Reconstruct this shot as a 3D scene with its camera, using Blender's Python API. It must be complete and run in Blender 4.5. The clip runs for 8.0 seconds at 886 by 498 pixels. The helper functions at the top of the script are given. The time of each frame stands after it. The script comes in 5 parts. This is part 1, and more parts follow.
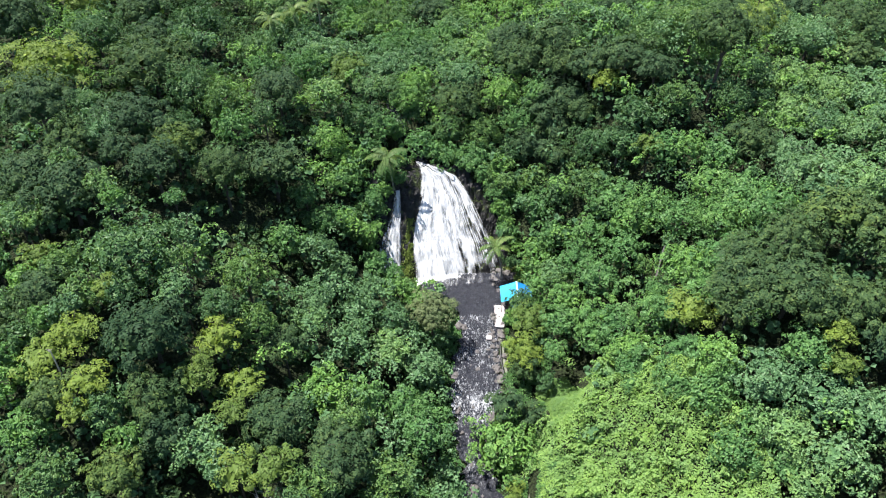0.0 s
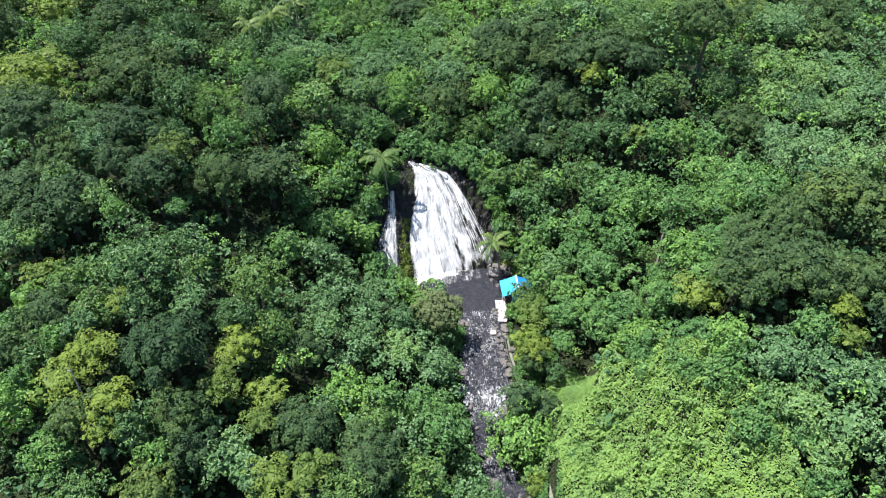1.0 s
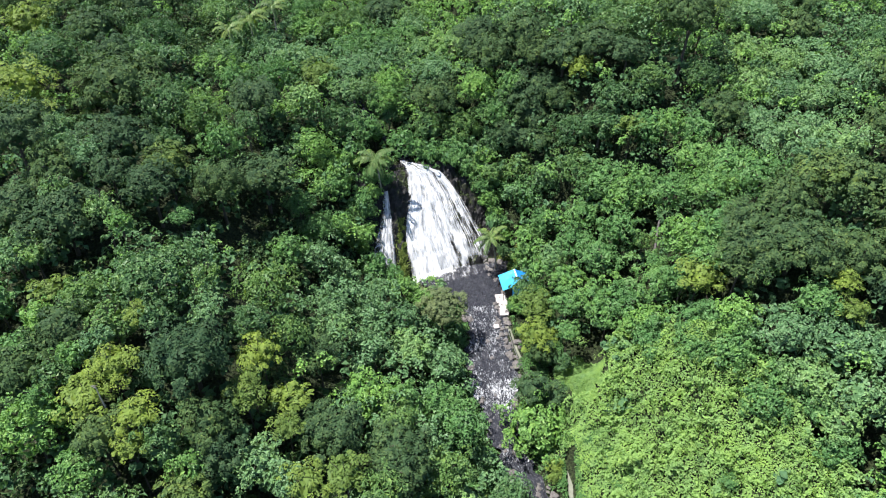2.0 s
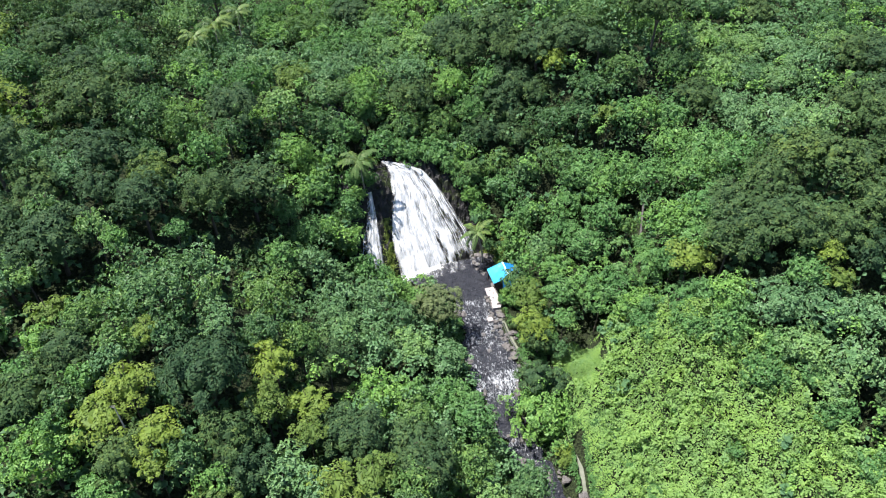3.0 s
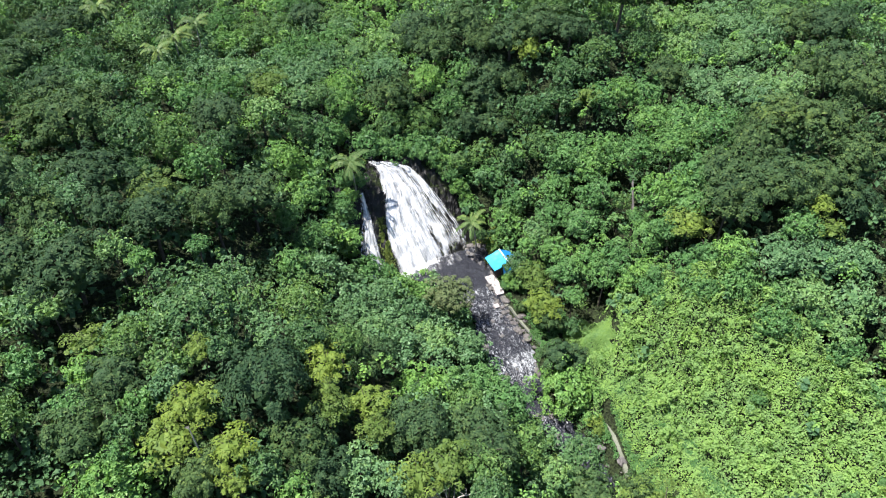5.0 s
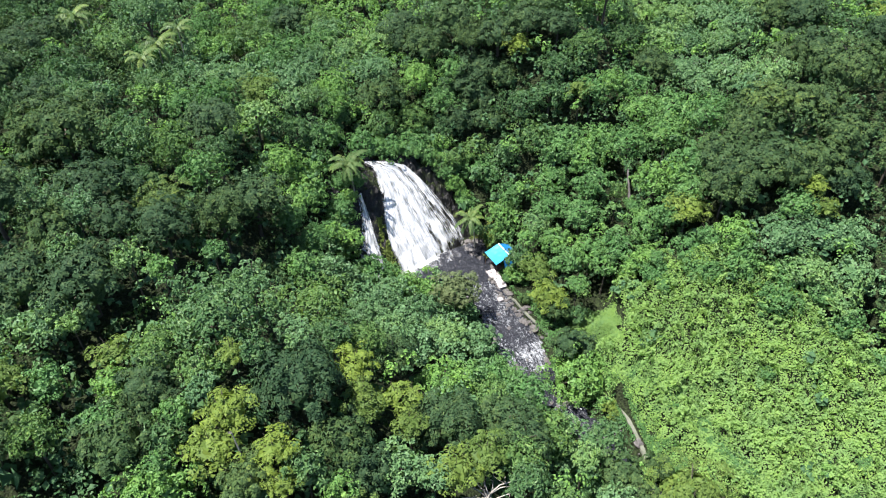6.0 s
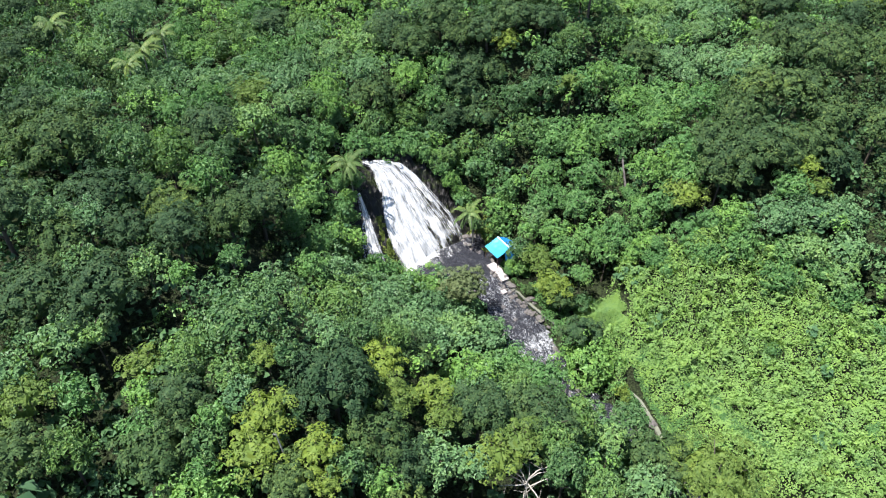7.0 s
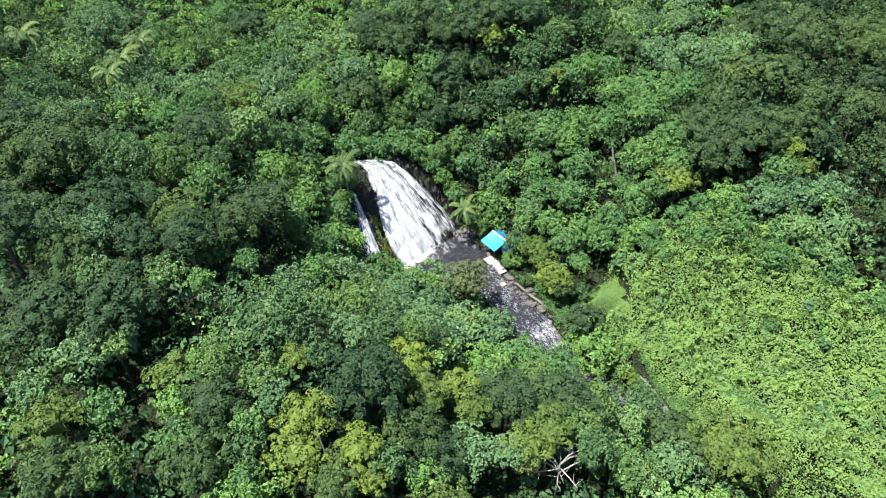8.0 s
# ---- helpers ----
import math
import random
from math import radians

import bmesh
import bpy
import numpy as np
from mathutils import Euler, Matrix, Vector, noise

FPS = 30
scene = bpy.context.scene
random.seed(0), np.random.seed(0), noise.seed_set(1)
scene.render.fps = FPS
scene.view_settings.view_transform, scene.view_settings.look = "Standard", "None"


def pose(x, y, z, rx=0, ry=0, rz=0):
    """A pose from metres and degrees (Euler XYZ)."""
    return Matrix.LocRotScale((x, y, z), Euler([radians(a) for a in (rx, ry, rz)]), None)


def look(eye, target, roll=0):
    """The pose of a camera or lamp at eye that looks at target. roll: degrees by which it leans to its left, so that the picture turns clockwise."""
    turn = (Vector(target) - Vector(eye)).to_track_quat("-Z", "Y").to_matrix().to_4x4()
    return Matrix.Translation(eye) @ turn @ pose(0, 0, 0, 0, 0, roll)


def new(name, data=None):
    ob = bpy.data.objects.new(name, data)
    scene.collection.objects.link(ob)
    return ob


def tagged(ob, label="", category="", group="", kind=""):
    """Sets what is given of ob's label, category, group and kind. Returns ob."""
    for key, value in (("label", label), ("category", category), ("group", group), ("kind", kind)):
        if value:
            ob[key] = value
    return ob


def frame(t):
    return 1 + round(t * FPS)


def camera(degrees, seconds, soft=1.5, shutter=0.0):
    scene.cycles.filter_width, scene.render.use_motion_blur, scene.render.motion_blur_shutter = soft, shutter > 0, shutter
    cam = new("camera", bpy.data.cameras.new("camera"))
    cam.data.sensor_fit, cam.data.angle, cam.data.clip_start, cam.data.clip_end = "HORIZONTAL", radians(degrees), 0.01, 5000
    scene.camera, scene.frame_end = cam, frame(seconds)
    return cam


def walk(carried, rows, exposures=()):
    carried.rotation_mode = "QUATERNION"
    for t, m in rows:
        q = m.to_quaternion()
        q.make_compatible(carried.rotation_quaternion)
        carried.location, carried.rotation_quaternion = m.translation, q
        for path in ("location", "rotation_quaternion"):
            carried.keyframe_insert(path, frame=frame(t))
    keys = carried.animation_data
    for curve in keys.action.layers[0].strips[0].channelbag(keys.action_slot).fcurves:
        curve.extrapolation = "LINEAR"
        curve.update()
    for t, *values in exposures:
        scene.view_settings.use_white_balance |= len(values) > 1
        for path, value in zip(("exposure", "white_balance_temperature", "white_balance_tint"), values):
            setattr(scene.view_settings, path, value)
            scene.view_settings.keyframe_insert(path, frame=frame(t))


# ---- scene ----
import collections

cam = camera(65.8, 8.0, soft=1.15)
PATH = [
    (0, (0.825, -0.735, 89.809), (0.812, 0.809, 88.537), -0.2),
    (0.5, (-2.875, -1.001, 89.819), (-2.815, 0.541, 88.548), -0.2),
    (1, (-6.513, -1.076, 89.891), (-6.406, 0.463, 88.619), -0.3),
    (1.5, (-10.105, -1.092, 90.019), (-9.946, 0.442, 88.745), -0.3),
    (3, (-21.045, -0.48, 90.183), (-20.676, 1.015, 88.908), -0.4),
    (3.5, (-24.815, -0.006, 90.21), (-24.381, 1.472, 88.935), -0.4),
    (4, (-28.5, 0.576, 90.216), (-28.017, 2.039, 88.941), -0.5),
    (4.5, (-32.246, 1.37, 90.188), (-31.707, 2.814, 88.912), -0.5),
    (6, (-43.279, 4.408, 90.044), (-42.583, 5.784, 88.771), -0.6),
    (6.5, (-46.788, 5.637, 89.985), (-46.043, 6.988, 88.711), -0.6),
    (7, (-50.253, 7.034, 89.96), (-49.462, 8.358, 88.686), -0.7),
    (7.5, (-53.636, 8.637, 90.028), (-52.8, 9.931, 88.752), -0.7),
    (8, (-57.01, 10.338, 90.078), (-56.12, 11.594, 88.801), -0.7),
]
walk(cam, [(t, look(eye, target, roll)) for t, eye, target, roll in PATH], exposures=[(0.0, 1.98, 6180, 12.2), (8.0, 1.98, 6180, 12.2)])

# ---------------------------------------------------------------- light
SUN_TO = Vector((-0.34, 0.13, 0.93)).normalized()
world = bpy.data.worlds.new("world")
scene.world = world
world.use_nodes = True
wn = world.node_tree
sky = wn.nodes.new("ShaderNodeTexSky")
sky.sky_type = "NISHITA"
sky.sun_disc = False
sky.sun_elevation = math.asin(SUN_TO.z)
sky.sun_rotation = math.atan2(SUN_TO.x, SUN_TO.y)
wn.links.new(sky.outputs[0], wn.nodes["Background"].inputs[0])
wn.nodes["Background"].inputs[1].default_value = 0.076
sun = new("sun", bpy.data.lights.new("sun", "SUN"))
sun.data.energy = 5.0
sun.data.angle = radians(0.6)
sun.data.color = (1.0, 0.95, 0.86)
sun.matrix_world = look((0, 0, 200), Vector((0, 0, 200)) - SUN_TO)


# ---------------------------------------------------------------- materials
class Mat:
    """A small wrapper that makes node materials short to write."""

    def __init__(self, name):
        self.m = bpy.data.materials.new(name)
        self.m.use_nodes = True
        self.t = self.m.node_tree
        self.bsdf = self.t.nodes["Principled BSDF"]
        self.out = self.t.nodes["Material Output"]

    def node(self, kind, **values):
        n = self.t.nodes.new(kind)
        for key, value in values.items():
            n.inputs[key.replace("_", " ")].default_value = value
        return n

    def link(self, a, b):
        self.t.links.new(a, b)

    def noise(self, scale, detail=4.0, rough=0.6, vector=None, dims=None):
        n = self.node("ShaderNodeTexNoise")
        n.inputs["Scale"].default_value = scale
        n.inputs["Detail"].default_value = detail
        n.inputs["Roughness"].default_value = rough
        if vector is not None:
            self.link(vector, n.inputs["Vector"])
        return n.outputs["Fac"]

    def coords(self, scale=(1, 1, 1), which="Object"):
        c = self.node("ShaderNodeTexCoord")
        m = self.node("ShaderNodeMapping")
        m.inputs["Scale"].default_value = scale
        self.link(c.outputs[which], m.inputs["Vector"])
        return m.outputs["Vector"]

    def ramp(self, fac, stops):
        r = self.node("ShaderNodeValToRGB")
        e = r.color_ramp.elements
        while len(e) < len(stops):
            e.new(0.5)
        for el, (p, c) in zip(e, stops):
            el.position = p
            el.color = (*c, 1)
        self.link(fac, r.inputs["Fac"])
        return r.outputs["Color"]

    def mix(self, fac, a, b, mode="MIX"):
        n = self.t.nodes.new("ShaderNodeMix")
        n.data_type = "RGBA"
        n.blend_type = mode
        for sock, v in ((n.inputs[0], fac), (n.inputs[6], a), (n.inputs[7], b)):
            if isinstance(v, (int, float)):
                sock.default_value = v
            elif isinstance(v, tuple):
                sock.default_value = (*v, 1)
            else:
                self.link(v, sock)
        return n.outputs[2]

    def math(self, op, a, b=0.0):
        n = self.t.nodes.new("ShaderNodeMath")
        n.operation = op
        for sock, v in ((n.inputs[0], a), (n.inputs[1], b)):
            if isinstance(v, (int, float)):
                sock.default_value = v
            else:
                self.link(v, sock)
        return n.outputs[0]

    def bump(self, height, strength, distance):
        b = self.node("ShaderNodeBump", Strength=strength, Distance=distance)
        self.link(height, b.inputs["Height"])
        self.link(b.outputs[0], self.bsdf.inputs["Normal"])

    def base(self, colour, rough=0.6, spec=0.5, metal=0.0):
        if isinstance(colour, tuple):
            self.bsdf.inputs["Base Color"].default_value = (*colour, 1)
        else:
            self.link(colour, self.bsdf.inputs["Base Color"])
        if isinstance(rough, (int, float)):
            self.bsdf.inputs["Roughness"].default_value = rough
        else:
            self.link(rough, self.bsdf.inputs["Roughness"])
        self.bsdf.inputs["Specular IOR Level"].default_value = spec
        self.bsdf.inputs["Metallic"].default_value = metal
        return self.m


def leaf_material(name, dark, mid, light, rough=0.5, through_leaf=0.28, spec=0.22):
    """Foliage: every leaf has its own tone, every spray and plant its own cast, bluish for shade to yellow for sun, and
    thin blades let some light pass.
    """
    k = Mat(name)
    geo = k.node("ShaderNodeNewGeometry")
    info = k.node("ShaderNodeObjectInfo")
    soft = tuple(0.25 * a + 0.75 * b for a, b in zip(dark, mid))
    tone = k.ramp(geo.outputs["Random Per Island"], [(0.0, soft), (0.5, mid), (0.9, tuple(0.7 * a + 0.3 * b for a, b in zip(mid, light))), (1.0, tuple(0.4 * a + 0.6 * b for a, b in zip(mid, light)))])
    v = k.coords()
    patches = k.math("ADD", k.math("MULTIPLY", k.noise(0.3, 2.0, 0.5, v), 0.45), k.math("MULTIPLY", k.noise(1.1, 2.0, 0.5, v), 0.4))
    cast = k.math("ADD", k.math("MULTIPLY", info.outputs["Random"], 0.42), patches)
    # Plant casts also carry shade and sun in the colour: bluish lows, yellowish highs.
    factor = k.ramp(cast, [(0.28, (0.60, 0.66, 0.80)), (0.62, (1.06, 0.985, 1.16)), (0.95, (1.56, 1.32, 1.02))])
    colour = k.mix(1.0, tone, factor, "MULTIPLY")
    k.base(colour, rough, spec)
    tr = k.node("ShaderNodeBsdfTranslucent")
    k.link(k.mix(1.0, colour, (1.25, 1.35, 0.6), "MULTIPLY"), tr.inputs["Color"])
    mixer = k.node("ShaderNodeMixShader")
    mixer.inputs[0].default_value = through_leaf
    k.link(k.bsdf.outputs[0], mixer.inputs[1])
    k.link(tr.outputs[0], mixer.inputs[2])
    k.link(mixer.outputs[0], k.out.inputs["Surface"])
    return k.m


LEAF = {
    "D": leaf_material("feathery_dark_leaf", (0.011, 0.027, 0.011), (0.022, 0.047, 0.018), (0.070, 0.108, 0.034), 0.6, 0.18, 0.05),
    "M": leaf_material("broad_green_leaf", (0.026, 0.064, 0.021), (0.046, 0.102, 0.032), (0.110, 0.182, 0.050), 0.5, 0.24, 0.16),
    "B": leaf_material("fresh_green_leaf", (0.034, 0.087, 0.023), (0.063, 0.146, 0.038), (0.130, 0.232, 0.062), 0.5, 0.26, 0.18),
    "Y": leaf_material("yellow_green_leaf", (0.036, 0.066, 0.013), (0.066, 0.112, 0.021), (0.132, 0.184, 0.036), 0.58, 0.28, 0.10),
    "G": leaf_material("grey_green_leaf", (0.039, 0.090, 0.033), (0.069, 0.143, 0.050), (0.142, 0.232, 0.084), 0.5, 0.24, 0.18),
    "O": leaf_material("olive_leaf", (0.016, 0.034, 0.012), (0.031, 0.060, 0.019), (0.105, 0.155, 0.038), 0.6, 0.2, 0.05),
    "R": leaf_material("russet_leaf", (0.040, 0.060, 0.020), (0.072, 0.098, 0.034), (0.120, 0.145, 0.055), 0.6, 0.22, 0.10),
}
VINE = leaf_material("vine_leaf", (0.080, 0.158, 0.044), (0.122, 0.226, 0.072), (0.168, 0.270, 0.100), 0.62, 0.45, 0.08)
LEAF["V"] = VINE
PALM_LEAF = leaf_material("palm_leaf", (0.044, 0.088, 0.024), (0.078, 0.138, 0.038), (0.170, 0.205, 0.075), 0.5, 0.25)
UNDER = leaf_material("undergrowth_leaf", (0.024, 0.060, 0.025), (0.042, 0.096, 0.038), (0.074, 0.140, 0.056), 0.6, 0.3, 0.10)
FERN = leaf_material("grass_blade", (0.060, 0.100, 0.020), (0.105, 0.155, 0.030), (0.170, 0.205, 0.055))


def soil_material():
    """Leaf litter, moss and seedlings: a broken, dark, leafy floor."""
    k = Mat("forest_floor")
    v = k.coords()
    n = k.noise(0.5, 6, 0.65, v)
    f = k.noise(4.0, 6, 0.75, v)
    cells = k.node("ShaderNodeTexVoronoi")
    cells.inputs["Scale"].default_value = 2.6
    k.link(v, cells.inputs["Vector"])
    tone = k.ramp(k.math("ADD", k.math("MULTIPLY", cells.outputs["Distance"], 0.6), k.math("MULTIPLY", f, 0.5)), [(0.25, (0.006, 0.009, 0.005)), (0.5, (0.014, 0.022, 0.009)), (0.75, (0.030, 0.046, 0.016))])
    c = k.mix(n, tone, k.mix(0.5, tone, (0.016, 0.014, 0.008)))
    k.bump(k.math("ADD", cells.outputs["Distance"], f), 1.0, 0.5)
    return k.base(c, 0.9, 0.1)


def rock_material(name, dark, light, moss=0.35, rough=0.45):
    k = Mat(name)
    v = k.coords()
    n = k.noise(0.9, 6, 0.65, v)
    f = k.noise(7.0, 6, 0.7, v)
    c = k.ramp(k.math("ADD", k.math("MULTIPLY", n, 0.6), k.math("MULTIPLY", f, 0.4)), [(0.35, dark), (0.68, light)])
    geo = k.node("ShaderNodeNewGeometry")
    sep = k.node("ShaderNodeSeparateXYZ")
    k.link(geo.outputs["Normal"], sep.inputs[0])
    m = k.math("MULTIPLY", k.math("SUBTRACT", k.noise(0.55, 4, 0.6, v), 0.62 - moss * 0.3), 6.0)
    m = k.math("MULTIPLY", k.math("MINIMUM", k.math("MAXIMUM", m, 0.0), 1.0), k.math("MAXIMUM", sep.outputs["Z"], 0.0))
    c = k.mix(m, c, k.ramp(f, [(0.3, (0.035, 0.055, 0.012)), (0.7, (0.085, 0.110, 0.025))]))
    k.bump(f, 0.8, 0.08)
    return k.base(c, rough, 0.22)


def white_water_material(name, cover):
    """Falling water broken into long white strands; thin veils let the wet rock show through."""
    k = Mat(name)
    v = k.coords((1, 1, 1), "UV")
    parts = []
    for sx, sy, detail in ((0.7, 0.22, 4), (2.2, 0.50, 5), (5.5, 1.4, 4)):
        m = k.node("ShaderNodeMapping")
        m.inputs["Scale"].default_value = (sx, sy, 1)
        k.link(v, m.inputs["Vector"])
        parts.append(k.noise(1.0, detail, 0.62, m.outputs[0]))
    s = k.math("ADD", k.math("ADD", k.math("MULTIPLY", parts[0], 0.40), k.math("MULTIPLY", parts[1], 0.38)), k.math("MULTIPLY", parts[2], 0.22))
    # Greyer between strands: thin water, and their soft shading put into the colour.
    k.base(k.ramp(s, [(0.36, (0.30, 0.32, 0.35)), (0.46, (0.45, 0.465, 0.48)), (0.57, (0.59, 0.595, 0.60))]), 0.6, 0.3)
    k.bump(s, 0.5, 0.25)
    att = k.node("ShaderNodeAttribute")
    att.attribute_name = "thin"
    veil = k.math("MULTIPLY", k.math("SUBTRACT", k.math("ADD", s, k.math("MULTIPLY", att.outputs["Fac"], -0.26)), cover), 2.6)
    clear = k.node("ShaderNodeBsdfTransparent")
    mixer = k.node("ShaderNodeMixShader")
    k.link(k.math("MINIMUM", k.math("MAXIMUM", veil, 0.0), 1.0), mixer.inputs[0])
    k.link(clear.outputs[0], mixer.inputs[1])
    k.link(k.bsdf.outputs[0], mixer.inputs[2])
    k.link(mixer.outputs[0], k.out.inputs["Surface"])
    return k.m


def stream_material():
    """Dark clear water over stones, with swirled and drawn-out foam where the bed drops."""
    k = Mat("stream_water")
    v = k.coords((1, 1, 1), "UV")

    def layer(sx, sy, detail, swirl):
        m = k.node("ShaderNodeMapping")
        m.inputs["Scale"].default_value = (sx, sy, 1)
        k.link(v, m.inputs["Vector"])
        n = k.node("ShaderNodeTexNoise", Scale=1.0, Detail=detail, Roughness=0.65, Distortion=swirl)
        k.link(m.outputs[0], n.inputs["Vector"])
        return n.outputs["Fac"]
    a, b, c = layer(2.6, 0.9, 4, 1.1), layer(7.0, 2.6, 5, 0.8), layer(0.4, 0.3, 3, 0.6)
    s = k.math("ADD", k.math("MULTIPLY", a, 0.42), k.math("MULTIPLY", b, 0.58))
    att = k.node("ShaderNodeAttribute")
    att.attribute_name = "foam"
    broad = k.math("MULTIPLY", k.math("SUBTRACT", c, 0.5), 0.30)
    f = k.math("SUBTRACT", k.math("ADD", k.math("ADD", s, broad), k.math("MULTIPLY", att.outputs["Fac"], 0.36)), 0.66)
    f = k.math("MINIMUM", k.math("MAXIMUM", k.math("MULTIPLY", f, 4.4), 0.0), 1.0)
    water = k.ramp(b, [(0.35, (0.006, 0.006, 0.008)), (0.5, (0.013, 0.014, 0.018)), (0.68, (0.030, 0.031, 0.038))])
    k.bump(s, 1.0, 0.28)
    return k.base(k.mix(f, water, (0.52, 0.54, 0.56)), k.ramp(f, [(0.0, (0.2, 0.2, 0.2)), (1.0, (0.6, 0.6, 0.6))]), 0.14)


def plain(name, a, b, scale, rough=0.7, spec=0.4, bump=0.3, depth=0.02):
    k = Mat(name)
    v = k.coords()
    n = k.noise(scale, 5, 0.65, v)
    n2 = k.noise(scale * 9, 4, 0.7, v)
    k.bump(n2, bump, depth)
    return k.base(k.mix(0.35, k.ramp(n, [(0.3, a), (0.7, b)]), k.ramp(n2, [(0.3, a), (0.7, b)])), rough, spec)


SOIL = soil_material()
CLIFF = rock_material("wet_basalt", (0.003, 0.003, 0.003), (0.014, 0.0135, 0.013), 0.25, 0.5)
STONE = rock_material("river_stone", (0.030, 0.027, 0.026), (0.115, 0.105, 0.10), 0.15, 0.6)
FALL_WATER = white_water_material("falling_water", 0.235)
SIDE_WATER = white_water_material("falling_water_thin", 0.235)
STREAM = stream_material()
BARK = plain("bark", (0.028, 0.024, 0.018), (0.075, 0.064, 0.050), 1.2, 0.85, 0.2, 0.6, 0.05)
PALE_BARK = plain("pale_bark", (0.15, 0.14, 0.12), (0.30, 0.28, 0.24), 1.5, 0.8, 0.2, 0.5, 0.03)
CONCRETE = plain("weathered_concrete", (0.165, 0.15, 0.145), (0.30, 0.272, 0.262), 0.8, 0.85, 0.3, 0.4, 0.02)
MOSSY = plain("mossy_concrete", (0.05, 0.06, 0.038), (0.125, 0.125, 0.10), 0.9, 0.9, 0.2, 0.5, 0.03)
TARP = plain("blue_tarpaulin", (0.007, 0.145, 0.26), (0.013, 0.19, 0.32), 1.2, 0.38, 0.5, 0.25, 0.03)
# the same blue cloth with the shade put into its colour
TARP_SHADED = plain("shaded_blue_tarpaulin", (0.006, 0.085, 0.26), (0.012, 0.14, 0.36), 1.2, 0.4, 0.5, 0.3, 0.03)
SEAM = plain("pale_tarpaulin_seam", (0.34, 0.48, 0.52), (0.45, 0.56, 0.6), 2.0, 0.5)
TIMBER = plain("worn_timber", (0.040, 0.026, 0.020), (0.085, 0.058, 0.045), 2.5, 0.8, 0.2, 0.5, 0.02)
PIPE = plain("dark_pipe", (0.03, 0.03, 0.032), (0.07, 0.07, 0.07), 3.0, 0.5)


# ---------------------------------------------------------------- the lie of the land
# broad hills and hollows of the treetops: x, y, height, spread
HILLS = [
    (12, 60, -22.9, 34), (48, 72, 6.0, 12), (-36, 60, 6.1, 12), (36, 120, 8.1, 12), (12, 0, -23.6, 20), (0, 96, -16.7, 20),
    (-48, 108, 3.7, 20), (-24, 156, -7.0, 20), (48, 60, 9.9, 12), (24, 36, -7.9, 12), (-60, 24, -8.4, 20), (108, 108, 3.6, 34),
    (12, 60, -4.6, 12), (72, 192, 6.3, 34), (-96, 156, 7.3, 34), (-12, 120, 4.8, 12), (36, 108, 7.2, 12), (-36, 12, -7.9, 12),
    (-48, 84, 2.9, 12), (24, 132, 5.4, 12), (96, 60, 5.4, 20), (-96, 72, 5.4, 12), (48, 36, -4.1, 12), (-60, 60, -1.8, 12),
]


def ease(a, b, v):
    t = np.clip((v - a) / (b - a), 0, 1)
    return t * t * (3 - 2 * t)


def canopy(x, y):
    z = 36.0 + 0 * x
    for hx, hy, h, s in HILLS:
        z = z + h * np.exp(-((x - hx) ** 2 + (y - hy) ** 2) / (2 * s * s))
    return z


def stream_x(y):
    return np.interp(y, [0, 30, 45, 50, 54, 60, 66, 71, 76, 83, 90, 95], [9, 8, 8, 8, 6.2, 4.9, 4.9, 5.4, 6.5, 6.9, 7.2, 4.6])


def stream_half(y):
    ripple = (0.30 * np.sin(1.7 * y) + 0.22 * np.sin(3.3 * y + 1.0) + 0.25 * np.sin(0.8 * y + 2)) * (1 - ease(88, 92, y))
    return ripple + np.interp(y, [0, 45, 55, 60, 66, 71, 76, 80, 84, 88, 92, 97], [2.0, 1.8, 1.7, 1.8, 2.6, 3.7, 4.4, 3.6, 3.2, 3.8, 6.0, 8.5])


def bed(y):
    return np.interp(y, [-50, 0, 40, 52, 57, 62, 65, 73, 80, 85, 87, 100], [-9, -5, -2.3, -1.6, -0.8, -0.5, 0.0, 0.3, 0.6, 0.9, 1.2, 1.2])


def meadow(x, y):
    d = np.sqrt(((x - 26 + 0.12 * (y - 36)) / 16.5) ** 2 + ((y - 32) / 37.0) ** 2)
    d = d + 0.04 * np.sin(0.9 * x + 1.3 * np.sin(0.31 * y)) + 0.04 * np.sin(0.8 * y + 2 * np.sin(0.4 * x))
    return 1 - ease(0.8, 1.15, d)


def fall_base(x):
    return 98.4 + 0.18 * x


def cliff_z(x, y):
    v = y - fall_base(x)
    return 1.0 + 16.4 * np.clip(v / 13.2, 0, 1) ** 0.92 + 0.12 * np.clip(v - 13.2, 0, None)


def ground(x, y):
    c = canopy(x, y)
    low = c - 10.0 + 8.0 * meadow(x, y)
    b = bed(y)
    low = np.maximum(low, b + 0.8)
    u = np.abs(x - stream_x(y))
    k = ease(stream_half(y) + 0.3, stream_half(y) + 8, u)
    k = k + (1 - k) * ease(98, 103, y)
    g = (b - 0.8) + (low - b + 0.8) * k
    f = (1 - ease(10, 18, np.abs(x + 0.5))) * ease(95, 99, y) * (1 - ease(112, 122, y))
    brook = (1 - ease(1.5, 8, np.abs(x + 4 + 0.35 * (y - 112)))) * ease(110, 113, y) * (1 - ease(135, 160, y))
    cz = cliff_z(x, y) - 0.9
    g = g + (cz - g) * np.maximum(f, brook)
    terrace = ease(8.6, 10.2, x) * (1 - ease(17, 21, x)) * ease(40, 44, y) * (1 - ease(93, 97, y))
    level = np.interp(y, [40, 48, 54, 66, 70, 95], [-0.6, 0.1, 0.3, 0.6, 0.9, 1.1])
    return g + (np.maximum(g, level) - g) * terrace


def ground_at(x, y):
    return float(ground(np.array(float(x)), np.array(float(y))))


